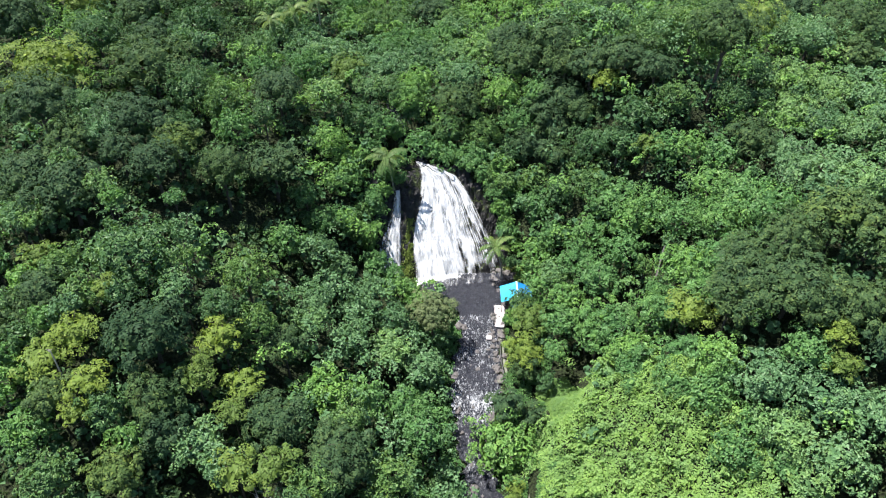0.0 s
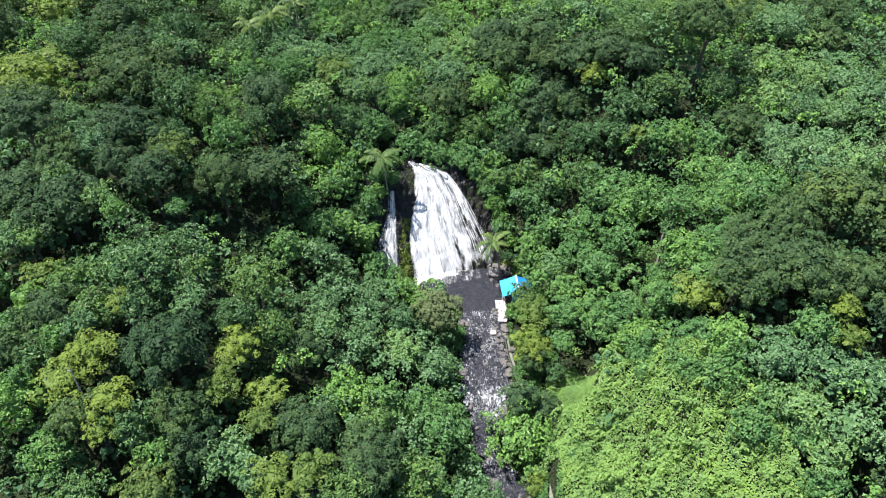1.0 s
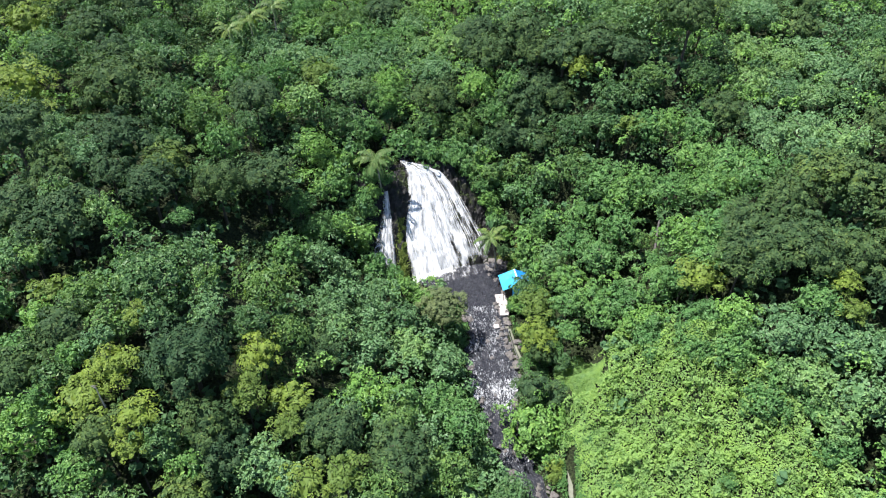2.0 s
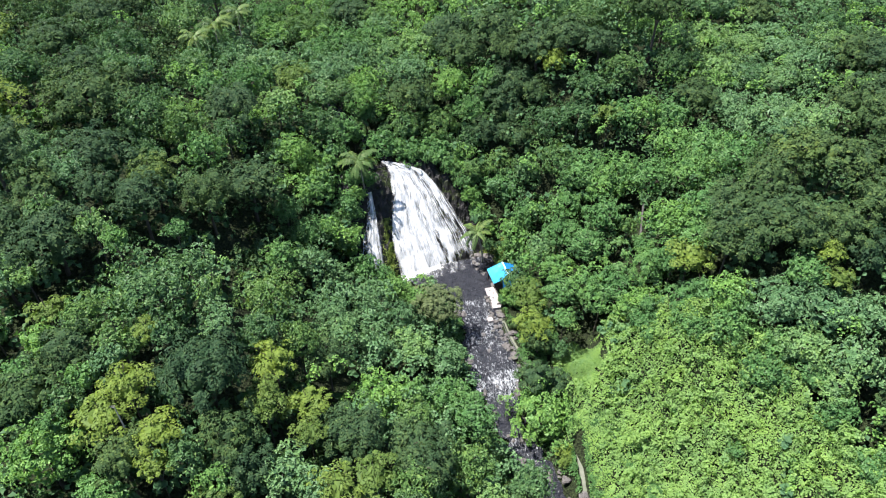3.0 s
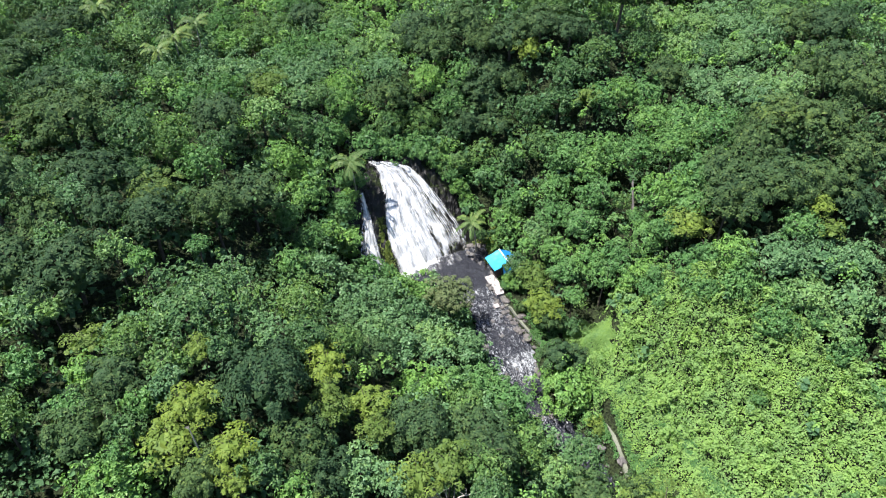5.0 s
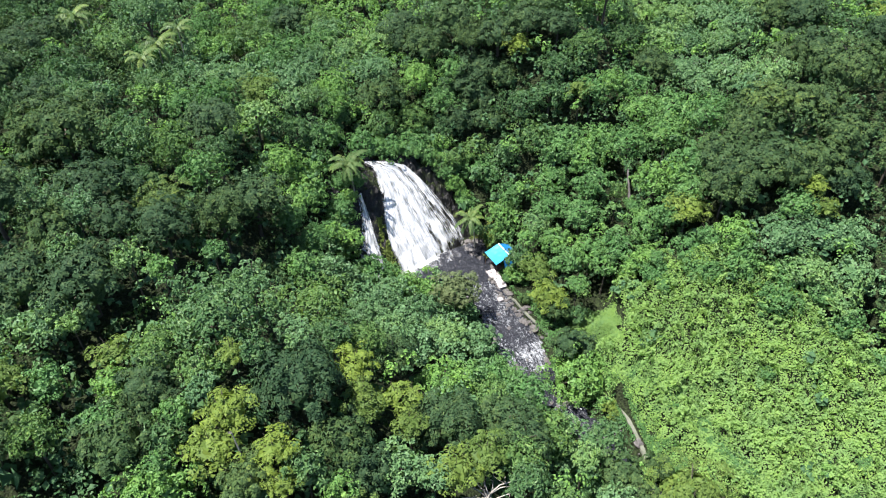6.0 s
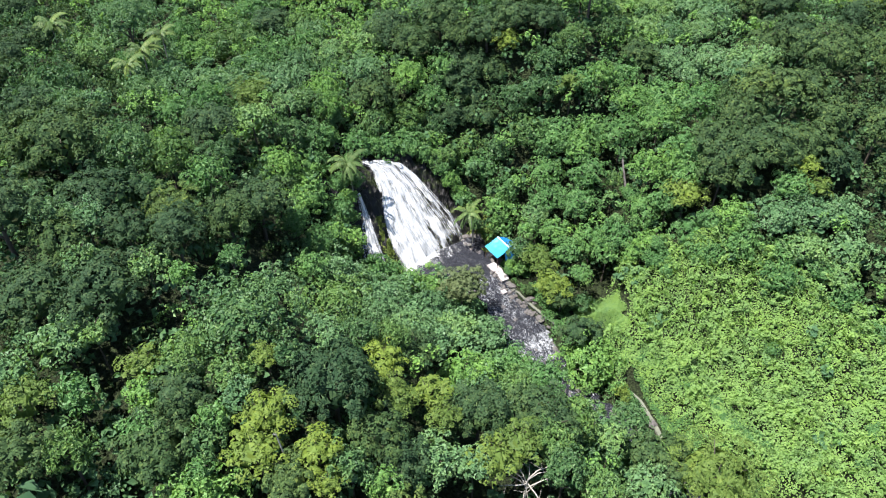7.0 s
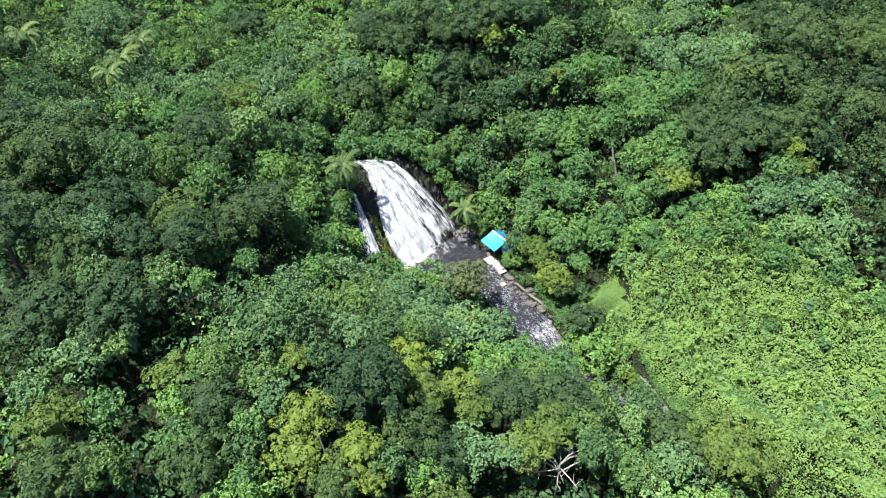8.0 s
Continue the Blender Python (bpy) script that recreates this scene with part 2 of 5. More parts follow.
def canopy_at(x, y):
    return float(canopy(np.array(float(x)), np.array(float(y))))


# ---------------------------------------------------------------- mesh tools
def mesh_of(name, verts, faces, material, smooth=False):
    """A mesh from arrays of corners and of faces that all have the same number of corners."""
    verts, faces = np.asarray(verts, dtype=np.float32), np.asarray(faces, dtype=np.int32)
    me = bpy.data.meshes.new(name)
    n = faces.shape[1]
    me.vertices.add(len(verts))
    me.vertices.foreach_set("co", verts.ravel())
    me.loops.add(faces.size)
    me.loops.foreach_set("vertex_index", faces.ravel())
    me.polygons.add(len(faces))
    me.polygons.foreach_set("loop_start", np.arange(0, faces.size, n, dtype=np.int32))
    me.polygons.foreach_set("use_smooth", np.full(len(faces), smooth, dtype=bool))
    me.update(calc_edges=True)
    me.materials.append(material)
    return me


def part(name, data, material, parent=None, label=""):
    """One mesh object, from a bmesh or a finished mesh, under a thing or a part."""
    if isinstance(data, bmesh.types.BMesh):
        me = bpy.data.meshes.new(name)
        data.to_mesh(me)
        data.free()
        me.materials.append(material)
    else:
        me = data
    ob = new(name, me)
    ob.parent = parent
    return tagged(ob, label)


def sheet(nx, ny, fn):
    """Corners and faces of a grid; fn takes the two running numbers (0..1) and gives x, y, z."""
    u, v = np.meshgrid(np.linspace(0, 1, nx), np.linspace(0, 1, ny))
    x, y, z = fn(u.ravel(), v.ravel())
    i = (np.arange(ny - 1)[:, None] * nx + np.arange(nx - 1)[None, :]).ravel()
    return np.stack([x, y, z], 1), np.stack([i, i + 1, i + nx + 1, i + nx], 1)


def add_uv(me, uv):
    layer = me.uv_layers.new(name="flow")
    idx = np.empty(len(me.loops), dtype=np.int32)
    me.loops.foreach_get("vertex_index", idx)
    layer.data.foreach_set("uv", np.asarray(uv, dtype=np.float32)[idx].ravel())


def add_value(me, name, values):
    a = me.attributes.new(name, "FLOAT", "POINT")
    a.data.foreach_set("value", np.asarray(values, dtype=np.float32))


def wave(x, y, scale, seed=0.0, octaves=3):
    """Smooth noise about 0, for arrays."""
    out, amp = np.zeros(len(x)), 1.0
    for o in range(octaves):
        f = scale * 2 ** o
        out += amp * np.fromiter((noise.noise((a * f + seed, b * f - seed, seed * 1.7 + o)) for a, b in zip(x, y)), float, len(x))
        amp *= 0.5
    return out


def unit(a):
    return a / np.maximum(np.linalg.norm(a, axis=1, keepdims=True), 1e-9)


def blades(rng, centre, normal, length, aspect, fold=0.12):
    """Leaf blades: a folded rhombus each, about the given normals. Returns corners and faces."""
    n = len(centre)
    normal = unit(normal)
    t = unit(np.cross(normal, unit(rng.normal(size=(n, 3)))))
    w = np.cross(normal, t)
    L = (length * rng.uniform(0.65, 1.3, n))[:, None]
    W = L * aspect
    droop = normal * L * 0.12
    v = np.stack([centre - t * L * 0.5 - droop, centre + w * W * 0.5 + normal * L * fold, centre + t * L * 0.5 - droop, centre - w * W * 0.5 + normal * L * fold], 1)
    return v.reshape(-1, 3), np.arange(4 * n).reshape(n, 4)


def tube_mesh(name, lines, material, sides=6):
    """Tapered round limbs joined into one mesh; a line is a list of (point, radius)."""
    verts, faces = [], []
    if isinstance(lines[0][1], float):
        lines = [lines]
    for line in lines:
        base = len(verts)
        for i, (p, r) in enumerate(line):
            p = Vector(p)
            a = Vector(line[max(i - 1, 0)][0])
            b = Vector(line[min(i + 1, len(line) - 1)][0])
            d = (b - a).normalized()
            s = d.orthogonal().normalized()
            q = d.cross(s)
            for k in range(sides):
                ang = 2 * math.pi * k / sides
                verts.append(p + (s * math.cos(ang) + q * math.sin(ang)) * r)
        for i in range(len(line) - 1):
            for k in range(sides):
                a, b = base + i * sides + k, base + i * sides + (k + 1) % sides
                faces.append((a, b, b + sides, a + sides))
    return mesh_of(name, np.array([tuple(v) for v in verts]), np.array(faces), material, True)


def thing(name, m, label, category, group=""):
    ob = new(name)
    ob.empty_display_size = 0.3
    ob.matrix_basis = m
    return tagged(ob, label, category, group)


# ---------------------------------------------------------------- ground
def build_ground():
    inner_x, inner_y = np.arange(-130, 161, 1.6), np.arange(-30, 241, 1.6)
    far = np.array([20, 60, 140, 320, 800, 2000, 3500.0])
    xs = np.concatenate([inner_x[0] - far[::-1], inner_x, inner_x[-1] + far])
    ys = np.concatenate([inner_y[0] - far[::-1], inner_y, inner_y[-1] + far])
    gx, gy = np.meshgrid(xs, ys)
    x, y = gx.ravel(), gy.ravel()
    z = ground(x, y) + 0.25 * wave(x, y, 0.21, 3.0, 2)
    nx = len(xs)
    i = (np.arange(len(ys) - 1)[:, None] * nx + np.arange(nx - 1)[None, :]).ravel()
    me = mesh_of("ground", np.stack([x, y, z], 1), np.stack([i, i + 1, i + nx + 1, i + nx], 1), SOIL, True)
    tagged(new("ground", me), "dark leaf-strewn forest floor of a steep valley", "ground", kind="structure")


build_ground()


# ---------------------------------------------------------------- cliff, falls, pool and stream
def rock_z(x, y):
    """The cliff's face: ledges, knobs and cracks on the steep slope."""
    v = y - fall_base(x)
    step = 0.55 * wave(x * 0.8, y * 1.6, 0.55, 7.0, 2) + 0.35 * wave(x, y, 1.6, 11.0, 2)
    ledge = 0.7 * wave(x * 0.35, v, 0.5, 5.0, 2) * np.clip(v / 2, 0, 1)
    block = wave(x, y * 0.8, 0.75, 17.0, 2)
    step = step + 0.30 * np.round(block * 3.5) / 1.6
    return cliff_z(x, y) + (step + ledge) * np.clip(v / 1.5 + 0.3, 0.2, 1) - 0.5


def build_cliff():
    def shape(u, v):
        x, y = -16 + 31 * u, 96.5 + 19 * v
        edge = np.minimum(np.minimum(u, 1 - u) * 31, np.minimum(v, 1 - v) * 19)
        z = rock_z(x, y) - 2.2 * (1 - np.clip(edge / 2.5, 0, 1))
        return x, y, z
    verts, faces = sheet(150, 120, shape)
    tagged(new("cliff", mesh_of("cliff", verts, faces, CLIFF, False)), "dark wet basalt cliff with mossy ledges", "cliff", kind="structure")


def fall_sheet(name, left, right, v0, v1, nx, ny, lift, material, label, seed, bare):
    """A fan of falling water on the cliff; left and right give its edges at the height v up the slope."""
    def shape(u, v):
        vv = v0 + (v1 - v0) * v
        x = left(vv) + (right(vv) - left(vv)) * u
        y = fall_base(x) + vv
        s = wave(u * 22, vv * 0.3, 1.0, seed, 3)
        f = wave(u * 70, vv * 0.4, 1.0, seed + 9, 2)
        rim = np.minimum(u, 1 - u)
        z = 0.25 * (rock_z(x, y) + 0.5) + 0.75 * cliff_z(x, y) - 0.5 + lift + 0.13 * s + 0.04 * f - 0.5 * np.clip(1 - rim / 0.06, 0, 1)
        return x, y, np.maximum(z, 1.30 + 0.06 * s)
    verts, faces = sheet(nx, ny, shape)
    me = mesh_of(name, verts, faces, material, True)
    u, v = np.meshgrid(np.linspace(0, 1, nx), np.linspace(0, 1, ny))
    vv = v0 + (v1 - v0) * v.ravel()
    add_uv(me, np.stack([(u.ravel() - 0.35) * (right(np.array(4.0)) - left(np.array(4.0))), vv], 1))
    add_value(me, "thin", bare(u.ravel(), vv))
    return tagged(new(name, me), label, "waterfall", kind="structure")


def streak(u, v, u0, u1, v0, v1, width):
    """1 along a line of bare rock from (u0, v0) to (u1, v1), fading to its sides and ends."""
    t = np.clip((v - v0) / (v1 - v0), 0, 1)
    side = np.abs(u - (u0 + (u1 - u0) * t) - 0.012 * np.sin(v * 2.3 + u0 * 40)) / width
    ends = ease(v0 - 0.5, v0 + 0.4, v) * (1 - ease(v1 - 0.6, v1 + 0.5, v))
    return np.clip(1.25 - side, 0, 1) * ends


def main_bare(u, v):
    """Where the main fall runs thin over its ledges: the centre rib, the right-hand shoulder and the lip."""
    fleck = np.clip(0.30 + 1.5 * wave(u * 30, v * 0.8, 1.0, 51.0, 3), 0, 1)
    thread = np.clip(0.45 + 1.6 * wave(u * 60, v * 0.30, 1.0, 53.0, 2), 0, 1)
    edge = np.clip(1 - np.minimum(u * 18, (1 - u) * 9), 0, 1) * (0.35 + 0.55 * thread)
    ribs = [(0.60, 0.575, 0.3, 4.4, 0.034, 1.5), (0.50, 0.46, 4.6, 8.4, 0.05, 0.42), (0.68, 0.62, 4.6, 9.4, 0.06, 0.5), (0.80, 0.70, 2.0, 7.5, 0.06, 0.8), (0.91, 0.84, 0.6, 6.5, 0.08, 1.3),
            (0.80, 0.72, 7.0, 12.4, 0.08, 1.0), (0.58, 0.52, 8.6, 12.4, 0.05, 0.6), (0.34, 0.33, 8.5, 12.0, 0.04, 0.45), (0.06, 0.07, 9.4, 11.4, 0.03, 1.3), (0.26, 0.25, 4.0, 8.0, 0.04, 0.3)]
    out = edge
    for u0, u1, v0, v1, w, k in ribs:
        out = np.maximum(out, np.minimum(k * streak(u, v, u0, u1, v0, v1, w) * (0.1 + 0.5 * thread + 0.5 * fleck), 1))
    crest = ease(11.4, 13.0, v)
    shoulder = ease(0.66, 0.82, u) * (1 - ease(7.0, 10.0, v)) * thread
    foot = 1 - ease(-0.5, 0.7, v + 2.0 - 2.7 * np.clip(u / 0.9, 0, 1) ** 0.8 + 0.9 * wave(u * 12, v * 0.6, 1.0, 71.0, 3))
    return np.minimum(out + 0.4 * crest * fleck + 0.12 * ease(8, 12, v) * fleck + 0.45 * shoulder + 1.1 * foot + 0.4 * ease(13.0, 13.8, v), 1.1)


def side_bare(u, v):
    """The side fall: one bright strand that frays towards its foot."""
    fleck = np.clip(0.4 + 1.3 * wave(u * 7, v * 0.9, 1.0, 57.0, 3), 0, 1)
    core = np.clip(1 - np.abs(u - 0.66) / np.interp(v, [0.5, 5, 11], [0.42, 0.34, 0.5]), 0, 1)
    return 0.75 * (1 - core) * (0.5 + 0.5 * fleck) + 0.1 * fleck


build_cliff()
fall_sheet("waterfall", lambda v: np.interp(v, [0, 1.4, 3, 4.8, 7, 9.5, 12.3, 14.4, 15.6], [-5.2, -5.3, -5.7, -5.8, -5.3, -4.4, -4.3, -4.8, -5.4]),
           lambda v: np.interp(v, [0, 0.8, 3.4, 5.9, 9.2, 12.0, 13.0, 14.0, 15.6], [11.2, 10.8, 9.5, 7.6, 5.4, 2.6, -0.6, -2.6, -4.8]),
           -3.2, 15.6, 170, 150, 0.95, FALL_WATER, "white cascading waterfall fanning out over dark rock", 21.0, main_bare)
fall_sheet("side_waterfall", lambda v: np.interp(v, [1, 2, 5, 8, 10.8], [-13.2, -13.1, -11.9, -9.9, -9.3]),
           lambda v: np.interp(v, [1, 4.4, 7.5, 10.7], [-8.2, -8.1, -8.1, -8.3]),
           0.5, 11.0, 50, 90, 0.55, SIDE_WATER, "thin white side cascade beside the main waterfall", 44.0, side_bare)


def build_stream():
    n, m = 420, 44

    def shape(u, v):
        y = 14 + 85.5 * v
        half = stream_half(y) + 0.4
        x = stream_x(y) + (2 * u - 1) * half
        z = bed(y) + 0.10 * wave(x, y * 0.7, 0.9, 2.0, 2) * rough_at(y)
        return x, y, z

    def rough_at(y):
        return np.interp(y, [0, 84, 88, 94, 97], [2.6, 2.6, 1.6, 1.3, 2.0])
    verts, faces = sheet(m, n, shape)
    me = mesh_of("stream", verts, faces, STREAM, True)
    x, y = verts[:, 0], verts[:, 1]
    add_uv(me, np.stack([x, y], 1))
    foam = np.interp(y, [0, 52, 56, 58, 61, 64, 66, 69, 74, 80, 85, 87, 89, 93], [0.25, 0.1, 0.3, 0.45, 0.05, 0.05, 0.50, 0.50, 0.30, 0.40, 0.36, 0.42, 0.0, -0.25])
    base = fall_base(x)
    foam = np.maximum(foam, 0.42 * (1 - ease(0.0, 5.0, base - y + 2.6 * wave(x, y, 0.4, 3.0, 3))) * (1 - ease(6.5, 9.5, x)))
    add_value(me, "foam", foam)
    tagged(new("stream", me), "dark stream and plunge pool streaked with white foam", "water", kind="structure")

    def upper(u, v):
        y = 110.5 + 28 * v
        x = -3.6 - 0.38 * (y - 112) + (2 * u - 1) * (1.2 - 0.3 * v)
        z = cliff_z(x, y) + 0.05 + 0.08 * wave(x, y, 1.0, 4.0, 2)
        return x, y, z
    verts, faces = sheet(16, 60, upper)
    me = mesh_of("brook", verts, faces, STREAM, True)
    add_uv(me, verts[:, :2])
    add_value(me, "foam", 0.1 + 0.5 * (1 - ease(111, 114, verts[:, 1])))
    tagged(new("brook", me), "narrow rocky brook feeding the waterfall", "water", kind="structure")


build_stream()


def boulder_meshes():
    made = []
    for k in range(6):
        bm = bmesh.new()
        bmesh.ops.create_icosphere(bm, subdivisions=3, radius=0.85)
        for v in bm.verts:
            d = noise.noise(v.co * 1.1 + Vector((k * 7, 0, 0))) * 0.5 + noise.noise(v.co * 2.4 + Vector((k * 3, 5, 0))) * 0.30 + noise.noise(v.co * 6.0 + Vector((k, 5, 3))) * 0.08
            v.co *= 1 + d
            v.co.z *= 0.62
        me = bpy.data.meshes.new("boulder")
        bm.to_mesh(me)
        bm.free()
        me.materials.append(STONE)
        made.append(me)
    return made


def build_boulders():
    rng = random.Random(5)
    meshes = boulder_meshes()

    def put(x, y, r, z=None):
        ob = new("boulder", rng.choice(meshes))
        z = max(ground_at(x, y), float(bed(y)) - 0.3) + 0.15 * r if z is None else z
        ob.matrix_basis = pose(x, y, z, rng.uniform(-15, 15), rng.uniform(-15, 15), rng.uniform(0, 360)) @ Matrix.Diagonal((r, r * rng.uniform(0.7, 1.2), r, 1))
        tagged(ob, "rounded grey river boulder on the stream bank", "boulder", "boulders along the stream")
    for _ in range(46):
        y = rng.uniform(46, 90)
        side = rng.choice((-1, 1))
        put(float(stream_x(y)) + side * (float(stream_half(y)) + rng.uniform(-0.5, 0.8)), y, rng.uniform(0.35, 0.95))
    for _ in range(26):
        put(rng.uniform(9.5, 13.8), rng.uniform(94, 101.5), rng.uniform(0.3, 0.8))
    for _ in range(60):
        y = rng.uniform(74, 91)
        put(float(stream_x(y)) + float(stream_half(y)) * rng.uniform(0.5, 0.95), y, rng.uniform(0.2, 0.6), float(bed(y)) + rng.uniform(-0.05, 0.25))
    for _ in range(6):
        put(rng.uniform(9.2, 10.6), rng.uniform(43, 56), rng.uniform(0.15, 0.32))
    for _ in range(18):
        y = rng.uniform(50, 84)
        put(float(stream_x(y)) + rng.uniform(-1, 1) * float(stream_half(y)) * 0.8, y, rng.uniform(0.25, 0.6), float(bed(y)) - 0.05)


build_boulders()


# ---------------------------------------------------------------- trees
def ball_noise(d, scale, seed):
    """Smooth noise about 0 over directions, for arrays."""
    return np.fromiter((noise.noise((q[0] * scale + seed, q[1] * scale - seed, q[2] * scale + 0.7 * seed)) for q in d), float, len(d))


def leaflets(rng, centre, normal, length, aspect):
    """Small pointed leaflets, one triangle each, about the given normals."""
    n = len(centre)
    normal = unit(normal)
    t = unit(np.cross(normal, unit(rng.normal(size=(n, 3)))))
    w = np.cross(normal, t)
    L = (length * rng.uniform(0.65, 1.35, n))[:, None]
    v = np.stack([centre - t * L * 0.45 + w * L * aspect * 0.5, centre - t * L * 0.45 - w * L * aspect * 0.5, centre + t * L * 0.55 - normal * L * 0.1], 1)
    return v.reshape(-1, 3), np.arange(3 * n).reshape(n, 3)


def crown_mesh(name, seed, material, size, spray, per_spray, length, aspect, cover=1.5, rise=0.85, deep=0.45, lump=0.2, flat=0.3, up=0.5, hollow=0.3, clump=3.6, relief=0.55, fine=False):
    """A crown of the radius size about the origin: an uneven dome of boughs that carry leafy sprays, with dark hollows between them."""
    rng = np.random.default_rng(seed)
    sr = spray * (size / 5.0) ** 0.3
    area = 6.2832 * size * size * (0.75 + 0.6 * rise) * (0.6 + 0.5 * deep)
    count = int(cover * area / (3.14 * sr * sr))
    k = (np.arange(count) + rng.uniform(0.1, 0.9, count)) / count
    z = 1 - k * (1 + deep)
    ang = np.arange(count) * 2.39996 + rng.uniform(-0.5, 0.5, count)
    ring = np.where(z > 0, np.sqrt(np.maximum(0, 1 - z * z)), 1 - 0.55 * (z / max(deep, 0.01)) ** 2)
    d = np.stack([ring * np.cos(ang), ring * np.sin(ang), z], 1)
    boughs = ball_noise(d, 1.15, seed * 0.37) * 1.3 * lump + ball_noise(d, 2.3, seed * 0.91) * lump * 1.15
    knob = np.abs(ball_noise(d, clump * (size / 5.0) ** 0.75, seed * 1.3))
    out = 0.92 + boughs + relief * (5.0 / size) ** 0.5 * (0.2 - knob) + rng.uniform(-0.07, 0.05, count)
    keep = (knob + rng.uniform(-0.06, 0.06, count) < 0.30 + 0.4 * (1 - hollow)) & (rng.random(count) < 0.94)
    d, out = d[keep], out[keep]
    p = d * out[:, None] * size * np.array([1, 1, rise])
    axis = unit(unit(d * np.array([1, 1, 1 / rise])) * (1 - up) + np.array([0, 0, 1.0]) * up + rng.normal(size=p.shape) * 0.16)
    srs = sr * rng.uniform(0.6, 1.35, len(p))
    own = np.repeat(np.arange(len(p)), per_spray)
    a, q = rng.uniform(0, 6.2832, len(own)), np.sqrt(rng.random(len(own)))
    side = unit(np.cross(axis, rng.normal(size=axis.shape)))
    fwd = np.cross(axis, side)
    radial = side[own] * np.cos(a)[:, None] + fwd[own] * np.sin(a)[:, None]
    lift = flat * (0.5 - q * q) + rng.uniform(-0.12, 0.12, len(own))
    centre = p[own] + (radial * q[:, None] + axis[own] * lift[:, None]) * srs[own][:, None]
    normal = axis[own] + radial * (q * (0.25 + 1.1 * flat))[:, None] + rng.normal(size=centre.shape) * 0.11
    inner = unit(rng.normal(size=(int(15 * size * size), 3)))
    inner[:, 2] = np.where(inner[:, 2] < -0.5, -inner[:, 2], inner[:, 2])
    deep_in = inner * size * 0.64 * np.array([1, 1, rise])
    pieces = [(centre, normal, np.full(len(centre), length)), (deep_in, inner + rng.normal(size=inner.shape) * 0.3, np.full(len(inner), 0.95))]
    c, n, s = (np.concatenate(v) for v in zip(*pieces))
    verts, faces = leaflets(rng, c, n, s, np.concatenate([np.full(len(centre), aspect), np.full(len(inner), 0.8)])[:, None]) if fine else blades(rng, c, n, s, aspect)
    verts[:, 2] += rise * size - np.percentile(verts[:, 2], 99.7)
    return mesh_of(name, verts, faces, material)


def trunk_mesh(name, seed, height, material, lean=0.4):
    """A tapered trunk with limbs that reach up into a crown whose middle is at the given height."""
    rng = random.Random(seed)
    top = Vector((rng.uniform(-lean, lean), rng.uniform(-lean, lean), height))
    lines = [[((0, 0, -1.5), 0.34), ((0, 0, 0.3), 0.28), (top * 0.5 + Vector((rng.uniform(-.2, .2), 0, 0)), 0.21), (top, 0.12), (top + Vector((0, 0, 1.6)), 0.04)]]
    for i in range(7):
        a = i * 0.9 + rng.uniform(-0.3, 0.3)
        s = top * rng.uniform(0.55, 0.95)
        e = s + Vector((math.cos(a) * rng.uniform(1.8, 3.3), math.sin(a) * rng.uniform(1.8, 3.3), rng.uniform(0.7, 2.2)))
        lines.append([(s, 0.11), ((s + e) / 2 + Vector((0, 0, 0.35)), 0.075), (e, 0.025)])
    return tube_mesh(name, lines, material, 5)


TREES = {
    "D": dict(label="tall dark green tree with a dense feathery crown", spray=0.85, per_spray=44, length=0.40, aspect=0.46, cover=1.4, rise=0.72, deep=0.15, flat=0.55, up=0.6, lump=0.2, hollow=0.45, fine=True),
    "M": dict(label="mid-green broadleaf tree with a rounded clumpy crown", spray=0.66, per_spray=20, length=0.36, aspect=0.62, cover=1.0, flat=0.9, up=0.35, lump=0.22, clump=4.0, relief=0.55),
    "B": dict(label="fresh green broadleaf tree with glossy leaves", spray=0.66, per_spray=19, length=0.37, aspect=0.66, cover=0.95, rise=0.82, flat=0.95, up=0.35, lump=0.24, clump=4.2, relief=0.55),
    "Y": dict(label="light yellow-green tree with layered foliage", spray=0.85, per_spray=34, length=0.34, aspect=0.55, cover=1.35, rise=0.7, fine=True, flat=0.45, up=0.75, lump=0.28, hollow=0.6),
    "G": dict(label="grey-green large-leaved tree on the slope", spray=0.66, per_spray=18, length=0.38, aspect=0.66, cover=0.95, rise=0.62, flat=0.95, up=0.45, lump=0.22, clump=4.6, relief=0.5),
    "O": dict(label="olive-green tree with a dense uneven crown", spray=0.8, per_spray=38, length=0.40, aspect=0.5, cover=1.4, rise=0.75, deep=0.18, flat=0.6, up=0.55, lump=0.24, hollow=0.45, fine=True),
    "R": dict(label="olive-brown dense bush overhanging the stream", spray=0.45, per_spray=16, length=0.30, aspect=0.5, cover=1.4, rise=0.85, flat=0.4, up=0.4, lump=0.2, fine=True),
}
CROWNS, TRUNKS = {}, {}
for si, (kind, spec) in enumerate(TREES.items()):
    shape = {key: value for key, value in spec.items() if key != "label"}
    CROWNS[kind] = {size: [crown_mesh("crown", 100 + 10 * si + j + int(size * 7), LEAF[kind], size, **shape) for j in range(3 if kind in "DM" else 2)] for size in ((2.4, 3.6, 5.0, 7.0) if kind != "R" else (3.6,))}
    TRUNKS[kind] = [trunk_mesh("trunk", 300 + 10 * si + j, 6.0, BARK) for j in range(2)]

tree_rng = random.Random(11)
planted = []


